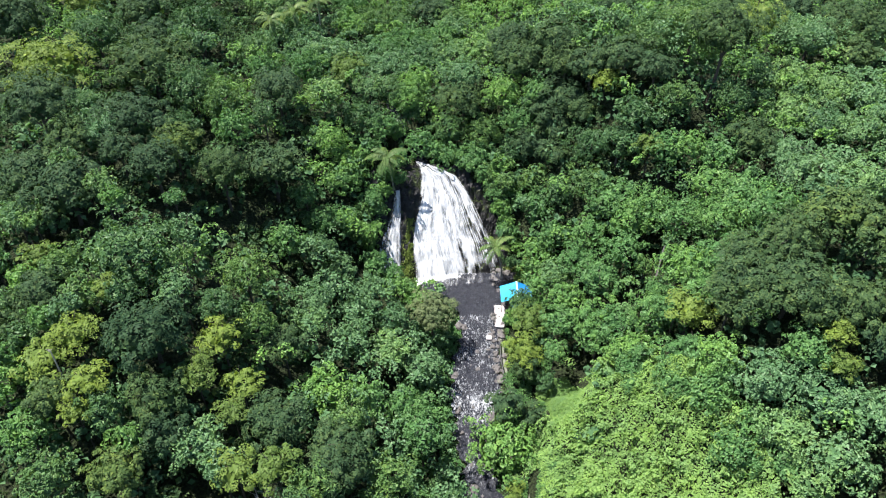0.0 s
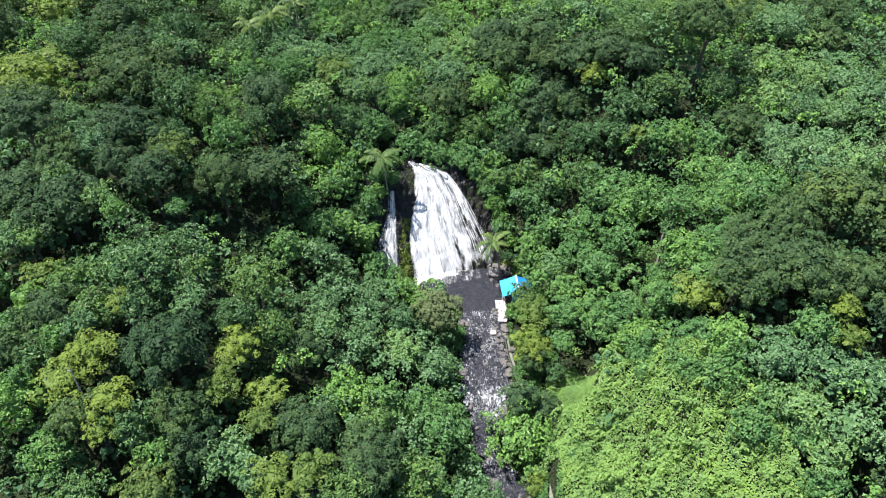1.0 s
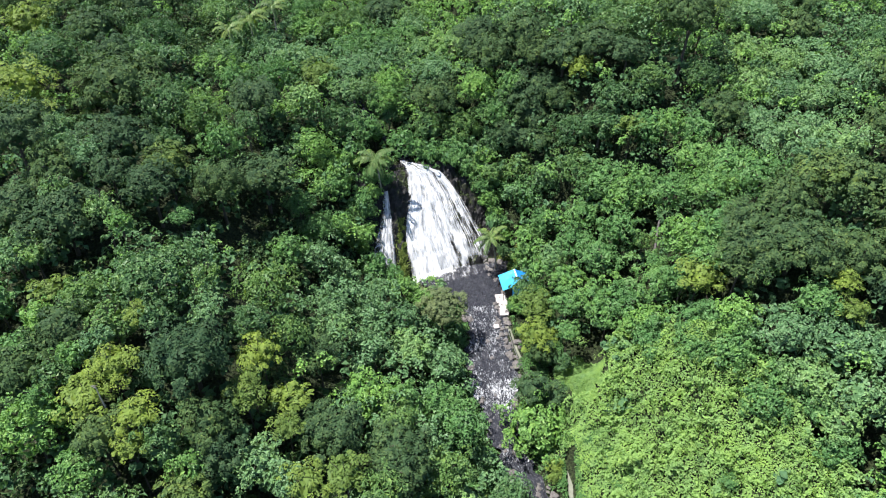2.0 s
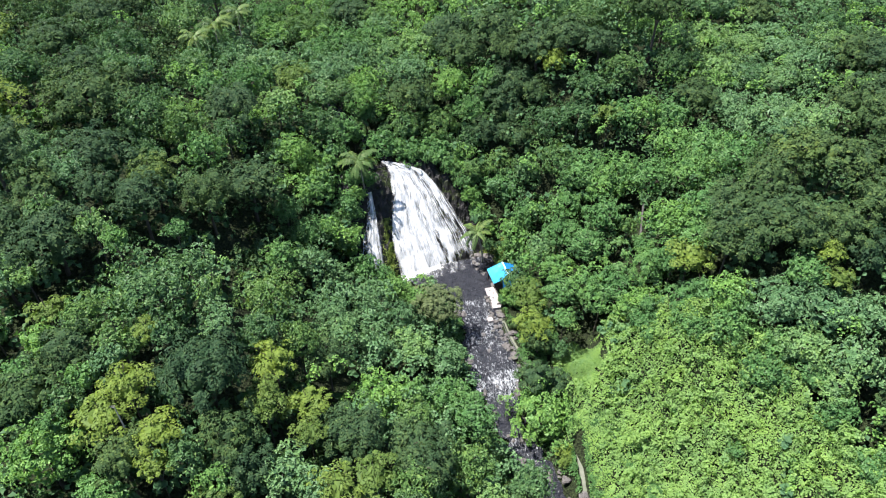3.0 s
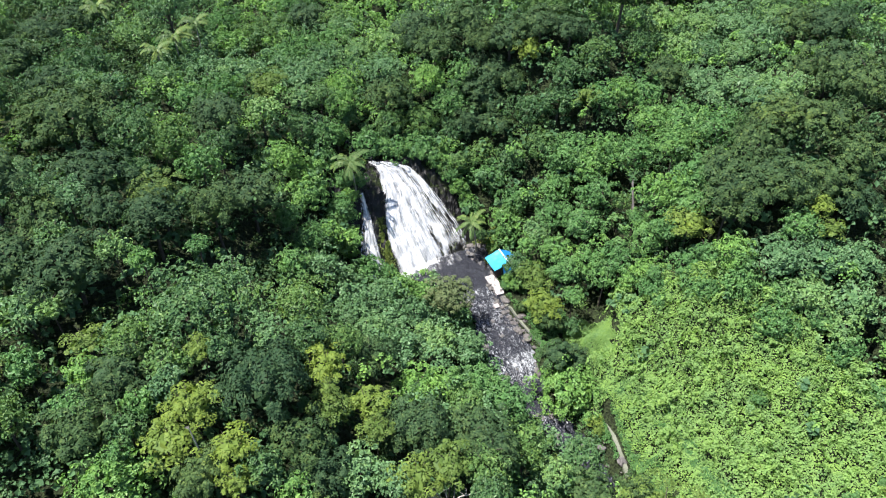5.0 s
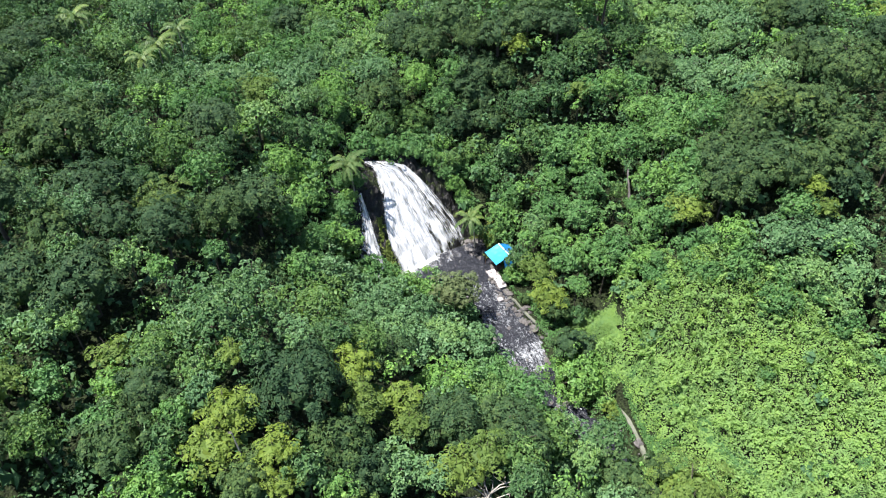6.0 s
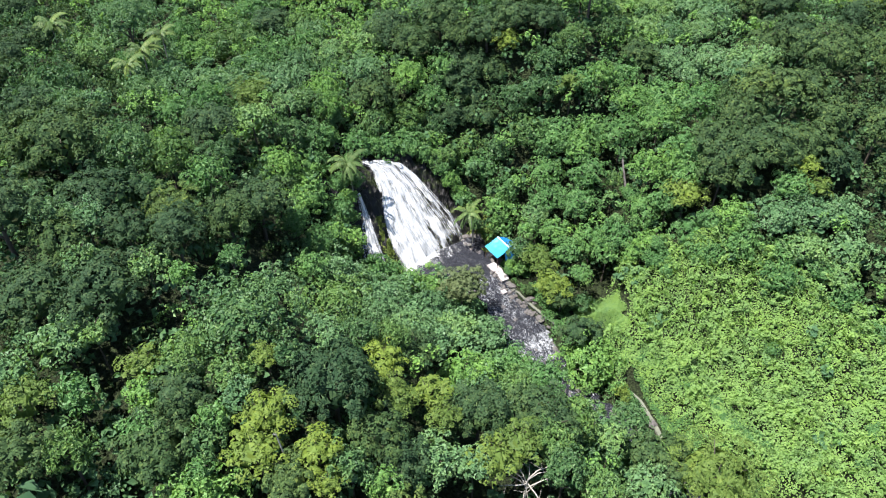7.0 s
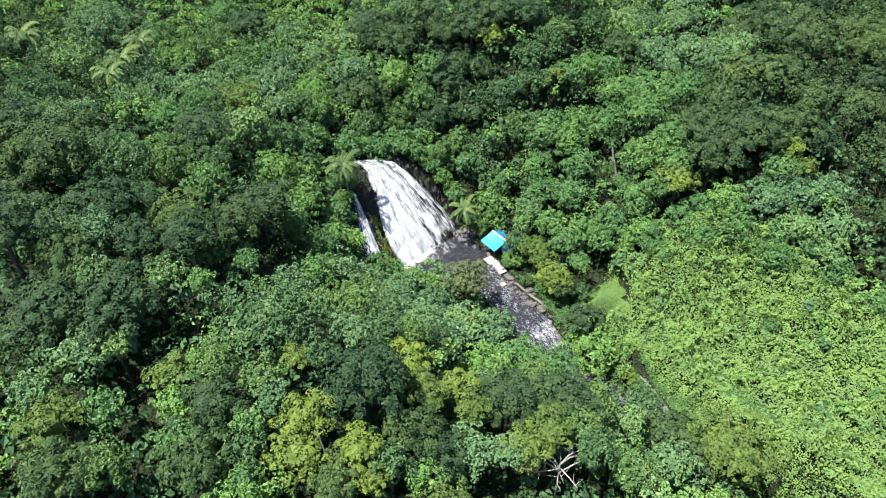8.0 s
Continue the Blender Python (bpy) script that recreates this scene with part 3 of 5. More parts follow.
def crown_place(kind, x, y, r, lift=0.0, top=None):
    """Where a crown of this radius goes: the ground below it, its middle, its mesh and its pose over the ground."""
    g = ground_at(x, y)
    size = min(CROWNS[kind], key=lambda q: abs(math.log(q / r)))
    c = r / size
    crown_top = max(canopy_at(x, y) + 0.30 * r + lift, g + 1.1 * r + 1.0) if top is None else top
    tall = tree_rng.uniform(0.95, 1.15)
    mid = max(crown_top - TREES[kind].get("rise", 0.85) * r * tall, g + 0.3 * r)
    turn = pose(0, 0, mid - g, tree_rng.uniform(-8, 8), tree_rng.uniform(-8, 8), tree_rng.uniform(0, 360)) @ Matrix.Diagonal((c, c * tree_rng.uniform(0.88, 1.12), c * tall, 1))
    trunk_turn = pose(0, 0, 0, 0, 0, tree_rng.uniform(0, 360)) @ Matrix.Diagonal((0.21 * r, 0.21 * r, (mid - g) / 6.0, 1))
    planted.append((x, y, r))
    return g, tree_rng.choice(CROWNS[kind][size]), turn, tree_rng.choice(TRUNKS[kind]), trunk_turn


def plant(kind, x, y, r, lift=0.0, top=None):
    """One tree: it stands on the ground and its crown reaches the treetops' level."""
    g, crown_me, turn, trunk_me, trunk_turn = crown_place(kind, x, y, r, lift, top)
    small = r < 2.5
    label = TREES[kind]["label"]
    if small:
        label = label.replace("tall ", "").replace("tree", "bush")
    ob = thing("bush" if small else "tree", pose(x, y, g), label, "bush" if small else "tree", "bushes of the valley" if small else "trees of the valley forest")
    part("crown", crown_me, None, ob).matrix_basis = turn
    part("trunk", trunk_me, None, ob).matrix_basis = trunk_turn
    return ob


crowd = collections.defaultdict(list)


def plant_in_crowd(kind, x, y, r, lift=0.0, top=None):
    """A tree among the many that fill the forest: it is joined with its like."""
    g, crown_me, turn, trunk_me, trunk_turn = crown_place(kind, x, y, r, lift, top)
    crowd[kind].append((crown_me, pose(x, y, g) @ turn))
    crowd["trunk"].append((trunk_me, pose(x, y, g) @ trunk_turn))


def join_crowd():
    for kind, rows in crowd.items():
        verts, faces, n = [], [], 0
        for me, m in rows:
            co, idx = np.empty(len(me.vertices) * 3, dtype=np.float32), np.empty(len(me.loops), dtype=np.int32)
            me.vertices.foreach_get("co", co)
            me.loops.foreach_get("vertex_index", idx)
            m = np.array(m)
            verts.append(co.reshape(-1, 3) @ m[:3, :3].T + m[:3, 3])
            faces.append(idx.reshape(len(me.polygons), -1) + n)
            n += len(me.vertices)
        trunks = kind == "trunk"
        me = mesh_of("saplings", np.concatenate(verts), np.concatenate(faces), BARK if trunks else LEAF[kind], trunks)
        tagged(new("sapling_stems" if trunks else "saplings", me), "slender brown stems of the forest's younger trees" if trunks else TREES[kind]["label"].replace("tree", "saplings").replace("a rounded", "rounded").replace("a dense", "dense"), "saplings", kind="stuff")


def plant_all(kind, rows):
    for x, y, r, top in rows:
        plant(kind, x, y, r, top=top)


# large trees by kind: x, y, crown radius, height of the top
plant_all("G", [(-42.2, 162.7, 5.9, 35.2), (-30.6, 149, 4.2, 31.2), (-50.3, 127.1, 3.6, 39.7), (-47, 126.5, 2.9, 38.8), (-24, 136.6, 4.1, 32.9), (-12.6, 135.5, 4.1, 31), (-23, 119.2, 3.9, 32.5), (-14.6, 123.4, 3.4, 31.2), (-61.6, 106.4, 3, 36.7), (-58.6, 101.6, 2.7, 35.9), (-53.6, 92.8, 3, 38.7), (-55.3, 85, 2.2, 37.9)])
plant_all("G", [(-48.7, 80.3, 2.1, 37.2), (-56.8, 75, 2.2, 34.3), (-35.7, 74.4, 2.6, 33.3), (-34.2, 68.8, 1.8, 32.9), (-33.7, 64, 2, 32.7), (-33.7, 60.7, 1.9, 32.9), (-45.1, 58.5, 2, 33.5), (-19.4, 70.7, 3.3, 19.5), (-14.1, 72.5, 3.8, 14.3), (-8.6, 73.1, 4, 10.6), (-3.4, 71.9, 4, 8.3), (-13.9, 81.3, 3.7, 12.4)])
plant_all("G", [(-8.9, 81, 3.8, 9.6), (-19.8, 77.5, 3.1, 17.8), (64.7, 116.8, 5.4, 37.1), (70.7, 113.7, 6, 36.5), (76, 109.8, 5.8, 37.2), (76.6, 102.3, 5.3, 37.5), (83, 105.2, 4.5, 38.9), (60.6, 107.8, 4.9, 35.1), (66.5, 105.3, 5.5, 34.4), (69.5, 99.2, 4.4, 36.1), (56.2, 95.8, 4.8, 34.2), (55.7, 88.7, 4.6, 34.2)])
plant_all("G", [(58.2, 85.4, 4.6, 36.5), (59.5, 78.9, 4.8, 39.6), (53.2, 76.1, 3.6, 38.2), (40.9, 54.6, 4.3, 26.4), (46.2, 52.3, 4.5, 26.9), (49.9, 49.7, 4.2, 26.8), (42, 49.2, 4.3, 23.5), (46.1, 44.6, 4.1, 24.1), (42.7, 43.7, 4.1, 21.5), (2.5, 141.2, 5.3, 31.3), (9.6, 138.4, 5.3, 33.9), (4, 128.4, 4.7, 32.7)])
plant_all("G", [(-11.2, 133.8, 4.3, 31.1), (-28.2, 46.2, 3.6, 24.3), (-4.8, 41.1, 2, 16.2), (2.4, 151.2, 4, 32.3), (-4.6, 143, 4.6, 30.3), (-17.8, 89.1, 3.3, 13.6), (-13.1, 87.1, 3.1, 10.7), (19.9, 89.1, 3.5, 12.7), (-60.3, 77.1, 4, 34.5), (-65.7, 74.1, 2.5, 34.2), (-24.9, 43.4, 2.4, 23.9), (-5.9, 33.2, 3.5, 17.5)])
plant_all("G", [(-33.8, 165.6, 6.7, 40.8), (71.2, 128.2, 6.9, 41.5)])
plant_all("O", [(-62.5, 135.2, 2.9, 41.4), (-42.7, 93.8, 4.3, 37.1), (-55, 57.7, 4.2, 32.3), (-44.3, 48.3, 3, 30), (71.2, 85.3, 4.6, 39), (52.8, 72.3, 4.1, 39.2), (55.6, 68.5, 4.1, 39.8), (46.4, 70, 4.9, 37.5), (43.1, 68.3, 2.8, 35), (51.5, 59.8, 4.7, 35.3), (23, 121.6, 4.6, 38.7), (57.5, 61.4, 3.9, 36.8)])
plant_all("O", [(46.3, 59.6, 3.3, 33.4), (38.4, 65, 3.3, 29.4), (-66.9, 64.3, 3.6, 33.3), (-2, 37.2, 2.9, 15.5), (67.2, 69.3, 6.4, 44.8), (-2.7, 33.8, 2.2, 16.1), (82, 64.8, 6.4, 41.9), (47.7, 111.7, 6.2, 49.8), (-35.4, 41, 3.3, 26.2)])
plant_all("D", [(-62.3, 140.3, 5, 41.9), (-55.9, 128.1, 3.9, 41), (-53.6, 117.4, 8.2, 41.9), (-31, 117, 5.1, 35.6), (-50.3, 99.4, 5.4, 38.9), (-29.5, 99.7, 5.9, 29.8), (-35.7, 92.6, 4.6, 33.6), (-57.2, 89.9, 4.2, 39.6), (-49.4, 89.4, 3.1, 38.2), (-44.1, 87.8, 4.7, 37.2), (-54.5, 81.3, 5.9, 37.8), (-50.5, 63, 4.3, 33.5)])
plant_all("D", [(-35.4, 56.8, 5.6, 34.1), (-33.1, 50.1, 3.4, 28.8), (-32.5, 46.8, 3.1, 26.3), (-21.5, 62.5, 3, 23.6), (-19.9, 49.9, 4.5, 24.6), (-11.9, 48, 3.9, 21.6), (-12.6, 44.1, 3.1, 22.1), (37.1, 111.9, 4.3, 41.1), (51.3, 98.8, 4.5, 35), (76.6, 83.8, 5.9, 39.7), (59.5, 67.2, 4.2, 39.9), (54.3, 56.1, 4, 32.8)])
plant_all("D", [(14.9, 136, 5.9, 37.5), (15.6, 127.3, 5.7, 36.5), (21.5, 127.2, 5.9, 41), (24, 117.7, 5.5, 33.3), (19.8, 118.7, 4.4, 30), (27.5, 118.5, 5.3, 39.8), (32.6, 116.1, 4.8, 42), (26.3, 114.4, 4.3, 32), (4.1, 124, 5.8, 30.5), (41.9, 65.8, 5.7, 33.6), (45, 63.9, 5.5, 35.5), (41.3, 70.1, 4.3, 33.4)])
plant_all("D", [(84.8, 100.7, 5.5, 39.8), (87.9, 96, 6.2, 40.7), (17.8, 115.5, 4.4, 22.9), (21.6, 115.5, 4.1, 26.8), (22.2, 111.4, 3.9, 22.7), (-3.7, 161.9, 5.1, 33), (-61.3, 84.4, 5.2, 37.5), (13.8, 63.8, 2.6, 5.6), (-62.7, 95, 6.5, 44.6), (-82.8, 128.6, 7.7, 46), (81.3, 133.7, 7.3, 42.3), (9.5, 64.2, 2.8, 8.4)])
plant_all("M", [(-51.8, 140.3, 7.1, 41.6), (-38.4, 131.8, 4.4, 36.6), (-44.7, 111.4, 4.8, 39.2), (-39.6, 109.9, 4.6, 37.4), (-16.3, 118.8, 5, 29.1), (-32.2, 109.1, 3, 33.2), (-41.6, 69, 7.6, 37.7), (-48.9, 66, 3.2, 34.6), (-44.6, 61.7, 2.8, 34.6), (-39, 60.2, 2, 34.7), (-28, 72, 4.5, 29.2), (-29.2, 63.4, 3.1, 30.4)])
plant_all("M", [(-24.7, 63.8, 3.2, 26.6), (-50.1, 55.6, 2.1, 31.9), (-38, 47.3, 2.6, 29.2), (-11.8, 52.5, 3.1, 19.8), (-14.2, 41.5, 3.2, 23.1), (-6.4, 46.4, 3.8, 17.9), (1.1, 43.6, 3.5, 13.4), (39.9, 107.5, 4.3, 38.4), (49.5, 106.4, 3.7, 38.1), (-16.3, 162.8, 5.4, 31.5), (-10.3, 159.6, 5.3, 31.6), (1.8, 156.5, 4.1, 33.5)])
plant_all("M", [(-10.9, 123.7, 3.4, 30.8), (34, 106.8, 4.2, 36.2), (27.3, 108.1, 5.1, 27.9), (31, 104.3, 4.2, 31), (27.4, 102.6, 5, 24.7), (22.3, 105.4, 4, 18.5), (-21.4, 90.8, 3.4, 17), (18.1, 110, 3.9, 16.8), (13.6, 85.6, 2.5, 9.9), (1.1, 119.2, 4.1, 26.4), (8, 119.1, 4.4, 25.3), (14.3, 116.5, 3.9, 21.5)])
plant_all("M", [(-62.5, 62.4, 3.2, 32.3), (-13.5, 34.1, 3.2, 21.7), (-16, 37.9, 3, 23.5), (-66.4, 126, 6.1, 44.3), (38.4, 122.4, 6.4, 45.3), (45.3, 120.6, 6.6, 48.5), (-42.5, 40.3, 3.4, 27.2)])
plant_all("Y", [(-19.2, 129.4, 4.4, 33.1), (-53.1, 68, 2.1, 33.8), (-41.1, 61, 1.5, 34.4), (-43.4, 55.4, 3.1, 32.8), (-46, 52.5, 2.9, 31.7), (-40.4, 49.6, 2.3, 30.5), (-40.7, 46.4, 1.7, 28.8), (-28, 58.8, 2.6, 28.6), (-29.4, 52.9, 2, 27.5), (-24.6, 53.9, 2.6, 25.1), (-24.8, 49.8, 1.9, 24.6), (-18.6, 43, 2.6, 24.1)])
plant_all("Y", [(-22.8, 42.5, 2.6, 24.5), (35.1, 68.3, 3.7, 24.7), (48.2, 57.2, 2.2, 31.5), (47.9, 53.8, 2.2, 29.1), (29.4, 114.5, 2.7, 37.2), (35.1, 100.1, 2.6, 31.8), (-28.9, 54.4, 1.6, 28.2), (14.7, 80.8, 3.2, 9.8), (13, 74.7, 3.3, 9.1), (-65.4, 70.2, 3.4, 33.6), (5.2, 31.6, 6.9, 14.9), (-70.6, 113.3, 8, 44)])
plant_all("Y", [(58.3, 125.5, 5.3, 45.5)])
plant_all("B", [(37.7, 100, 4.1, 33.1), (40.9, 98.4, 3.3, 33.3), (45.6, 97.3, 4, 33.5), (30.4, 97.1, 4.9, 25), (34.8, 92.7, 4.2, 26.1), (29.9, 86.5, 3.9, 21.3), (37.3, 71.1, 3.6, 27.5), (32.1, 73.5, 4.4, 20.7), (27.4, 74.6, 3.7, 15.8), (24, 77.7, 3.6, 14.1), (29.3, 69, 3.3, 15.9), (38.8, 88.3, 4.8, 27)])
plant_all("B", [(42.8, 83.4, 4.3, 29.9), (48.2, 79.3, 5, 35), (40.3, 73.9, 4.2, 30.9), (34, 70.7, 3.4, 23.1), (20.3, 84, 3.5, 12.6), (19.5, 78.8, 3.2, 11.6), (23.6, 90.5, 4, 16.2), (-23, 161, 4.2, 30.9), (-12.4, 147.4, 4.4, 31), (-34.8, 122.4, 3.3, 36.6), (-21.6, 112.6, 4.6, 27.8), (-18.2, 111, 4.2, 23.7)])
plant_all("B", [(-35.8, 102.5, 3.8, 34.8), (-38.8, 80.1, 1.6, 34.3), (-19.4, 107.1, 3.8, 21.3), (-24.5, 99.4, 3, 22.3), (-21.9, 97.2, 3.2, 18.6), (-26.2, 88.1, 3.5, 22.1), (-53.8, 64.6, 2.5, 32.8), (-55.3, 60.6, 2.5, 32.3), (-48.3, 57.7, 2.1, 32.6), (-52.7, 51.5, 4.7, 30.8), (-51.3, 53.2, 1.6, 30.9), (-35.3, 44.8, 2.3, 27)])
plant_all("B", [(-45.5, 76.5, 1.9, 37.1), (-16.1, 58.7, 3.9, 19.8), (-10.7, 60.6, 3.9, 15.3), (-5.4, 61.3, 3.7, 12.1), (-2.7, 56.9, 3.3, 12.2), (9.4, 59.6, 5.6, 7.8), (47.9, 88.6, 5.5, 32.3), (43.7, 91.6, 4.9, 30.7), (31.7, 92, 4, 23.4), (36.1, 77.8, 3.9, 25.6), (38.3, 74.3, 3.7, 28.4), (26.2, 84.5, 4.5, 17.7)])
plant_all("B", [(45.1, 56.5, 3.4, 29.8), (36.3, 59.3, 3.8, 25.3), (35.2, 55.7, 3.5, 22.9), (24.5, 73.9, 3.3, 13.1), (27.2, 69.9, 2.3, 13.9), (33.2, 63.7, 3.5, 20.7), (31.7, 59.5, 3.4, 19), (29.7, 64, 2.8, 15.1), (-7.1, 148.7, 5, 31.3), (-0.1, 149.1, 4, 31.7), (-5.4, 128.1, 4.4, 31.9), (-7.6, 122.9, 4.3, 29.8)])
plant_all("B", [(12, 123.6, 4.9, 31.4), (18.3, 120.7, 3.5, 32.2), (15.4, 119.7, 4.4, 27.5), (39.1, 50.9, 3.9, 23), (36.7, 48.9, 3.9, 20.1), (-14.1, 114.2, 3.7, 24), (-11.6, 117.4, 3.3, 26.4), (-17.6, 108.7, 3.6, 21.3), (-11.3, 109.9, 2.2, 18.5), (-14, 105.9, 3, 16.2), (-18.7, 100.3, 3.3, 16.4), (-14, 100.2, 2.7, 13)])
plant_all("B", [(-12.3, 94.7, 2.9, 10.5), (-8, 89.8, 3.2, 8.3), (-4.6, 87.4, 2.2, 6.9), (-9, 93.3, 2.1, 8.3), (9.1, 111.9, 3.2, 15.8), (13.3, 110.1, 3.7, 13.3), (17.9, 106.2, 4.1, 14), (20.9, 99.4, 4.2, 14.8), (17.6, 98, 3.5, 11.3), (17.3, 87.9, 2.7, 11.2), (18, 73.1, 2.1, 10.1), (26.3, 94.4, 4, 19.4)])
plant_all("B", [(-4.4, 116.1, 4, 24), (0.8, 114.9, 4, 22), (6.2, 115.5, 4.1, 21.4), (11.5, 115.3, 3.9, 20.1), (-60.5, 69, 2.4, 32.8), (-46.2, 45.3, 3.3, 28.3), (-2.8, 64.6, 3.9, 6.6)])
plant_all("R", [(-1.6, 81.6, 4.1, 11.8)])
# bushes at the foot of the cliff, on the banks and round the shelter
for kind, x, y, r, top in (("B", 7.6, 110.6, 1.8, 18.6), ("B", 5.0, 112.2, 1.7, 19.6), ("B", 9.8, 107.8, 1.7, 15.6), ("B", 12.4, 105.4, 1.7, 11.6), ("B", 11.5, 85.6, 1.2, 3.5), ("B", 12.9, 86.4, 1.5, 4.5), ("B", 33.6, 79.7, 1.5, 17.9), ("O", 11.6, 79.4, 1.2, 3.4), ("B", -9.5, 94.5, 2.6, 5.0), ("G", -6.0, 92.5, 2.6, 4.6), ("B", -13.5, 97.5, 2.6, 7.6), ("M", -16.0, 101, 3.0, 13.0), ("B", -13.2, 106, 2.4, 17.0),
                           ("B", -8.6, 112.5, 2.0, 20.4), ("M", 12.4, 109.5, 2.6, 18.0), ("B", 10.6, 106.6, 1.9, 14.0), ("O", 13.4, 72.5, 2.6, 7.4),
                           ("B", 15.4, 86.6, 2.9, 7.4), ("B", -9.6, 118.5, 2.4, 24.5), ("M", -6.4, 122.5, 2.8, 27.0), ("B", -1.2, 114.6, 2.0, 21.5), ("B", 3.4, 113.4, 2.0, 20.5), ("M", 8.0, 111.6, 2.2, 19.0), ("B", 11.8, 104.4, 1.8, 10.5), ("B", 13.8, 102.4, 1.8, 7.5), ("B", -11.6, 110.5, 2.0, 19.0), ("M", -15.0, 104.5, 2.4, 14.5), ("B", -14.2, 100.5, 2.0, 9.5), ("O", 10.2, 41.6, 2.6, 3.2), ("B", 33.6, 78.4, 2.0, 18.2), ("M", 32.6, 82.6, 1.8, 19.5), ("B", -8.6, 108.8, 1.7, 19.0), ("B", -10.9, 106.8, 1.8, 17.4), ("B", -12.4, 104.8, 1.8, 14.6), ("M", 12.5, 86.4, 1.4, 3.7), ("B", 13.4, 84.6, 1.8, 4.6), ("Y", 10.2, 51.6, 1.0, 1.9), ("M", 8.8, 58.2, 1.6, 3.0), ("B", -12.6, 103.2, 1.8, 11.8), ("B", -12.4, 107.2, 1.9, 17.0), ("B", -10.4, 109.6, 1.6, 19.2), ("B", 6.6, 112.4, 2.2, 19.8), ("M", 9.4, 109.2, 2.0, 17.2), ("B", 11.4, 106.4, 1.9, 13.4), ("B", 13.2, 104.0, 1.8, 9.6), ("M", 13.2, 99.6, 1.5, 5.2), ("B", 16.8, 95.5, 2.6, 7.6), ("O", 1.4, 48.5, 2.2, 2.8),
                           ("M", -0.2, 54.0, 2.4, 4.4), ("M", 3.4, 44.0, 2.6, 3.4), ("B", -0.6, 45.6, 2.6, 5.0), ("Y", 10.6, 53.2, 1.1, 2.2), ("M", 16.5, 70.5, 2.0, 5.4)):
    plant(kind, x, y, r, top=top)


def meadow_bushes():
    """Bushes that break the border of the creepers, and a few that stand in them."""
    rng = random.Random(41)
    for k in range(46):
        edge = k < 34
        a = radians(rng.uniform(-25, 150) if edge else rng.uniform(0, 360))
        q = rng.uniform(0.86, 1.12) if edge else rng.uniform(0.2, 0.75)
        y = 32 + 37 * q * math.sin(a)
        x = 26 - 0.12 * (y - 36) + 16.5 * q * math.cos(a)
        if x < 19 or y < 20 or ((x - 20.5) / 6.0) ** 2 + ((y - 69) / 8.5) ** 2 < 1:
            continue
        r = rng.uniform(1.5, 2.7) if edge else rng.uniform(0.9, 1.5)
        level = canopy_at(x, y) + (0.2 * r if edge else 0.6)
        plant_in_crowd(rng.choice("BBYB"), x, y, r, top=max(level, ground_at(x, y) + 1.2 * r))


meadow_bushes()


def clear_of(x, y):
    """Whether a plant may stand here: off the water, the cliff, the slab, the path and the vine meadow."""
    if y < 99 and abs(x - float(stream_x(y))) < float(stream_half(y)) + 1.6:
        return False
    if 95 < y < 113.5 and -14 < x < 13.5 - max(0, y - 102) * 0.45:
        return False
    if 56 < y < 96 and 5 < x < 17:
        return False
    if 36 < y < 57 and 6 < x < 15:
        return False
    if ((x - 18.8) / 4.6) ** 2 + ((y - 68) / 7.2) ** 2 < 1:
        return False
    if 112 < y < 130 and abs(x + 4 + 0.38 * (y - 112)) < 2.5:
        return False
    return True


# openings in the canopy where the shaded depth of the forest shows: x, y, radius
GAPS = [(-56.5, 103.5, 5.5), (-58.3, 71.5, 3.6), (-53.0, 72.5, 2.4), (-36.7, 63.2, 2.8), (-32.4, 79.5, 3.8), (-42.6, 81.0, 3.4), (-50.5, 53.8, 1.6), (45.9, 108.0, 4.0), (40.7, 56.5, 2.8),
        (-30.9, 53.8, 1.6), (-28.0, 48.2, 2.0), (-25.9, 46.6, 2.0), (-37.8, 49.6, 1.5), (52.0, 98.0, 1.8), (-19.4, 39.6, 3.4)]


def in_gap(x, y, r=0.0):
    return any(math.hypot(x - a, y - b) < c + r for a, b, c in GAPS)


def in_sight(x, y):
    left = min(-48 - 0.62 * (y - 36), -60)
    right = max(52 + 0.55 * (y - 36), 8 + 1.9 * (y - 10))
    return left - 8 < x < min(right, 150) + 8 and y > 12 + max(0, (8 - x) * 0.35)


def fill_trees():
    """Smaller trees that close the forest between the large ones."""
    rng = random.Random(29)
    count = 0
    for _ in range(9000):
        y = rng.uniform(14, 225)
        x = rng.uniform(-125, 155)
        if not in_sight(x, y) or not clear_of(x, y) or float(meadow(np.array(x), np.array(y))) > 0.25:
            continue
        far = max(0.0, y - 120) / 60 + max(0.0, abs(x) - 70) / 60
        r = rng.uniform(2.8, 4.6) * (1 + 0.7 * min(far, 1.3))
        if in_gap(x, y, 0.6 * r) or any((x - a) ** 2 + (y - b) ** 2 < (0.72 * (r + c)) ** 2 for a, b, c in planted):
            continue
        w = noise.noise((x * 0.03, y * 0.03, 4.0))
        if x > 46 and y < 84:
            kind = rng.choice("DDO")
        elif y > 104 and -38 < x < 20:
            kind = rng.choice("GBBMY")
        elif y > 104 and x >= 20:
            kind = rng.choice("DDMMBO")
        elif x < -20:
            kind = rng.choice("DDMMOYO" if w > 0 else "DDDMMO")
        elif x > 18:
            kind = rng.choice("GGMMBY" if w > 0 else "MMGBBO")
        else:
            kind = rng.choice("GGBBM")
        plant_in_crowd(kind, x, y, r, rng.uniform(-3.5, -1.0) if x < -22 and y < 125 else rng.uniform(-1.5, 0.3))
        count += 1
        if count >= 115:
            break


fill_trees()
join_crowd()


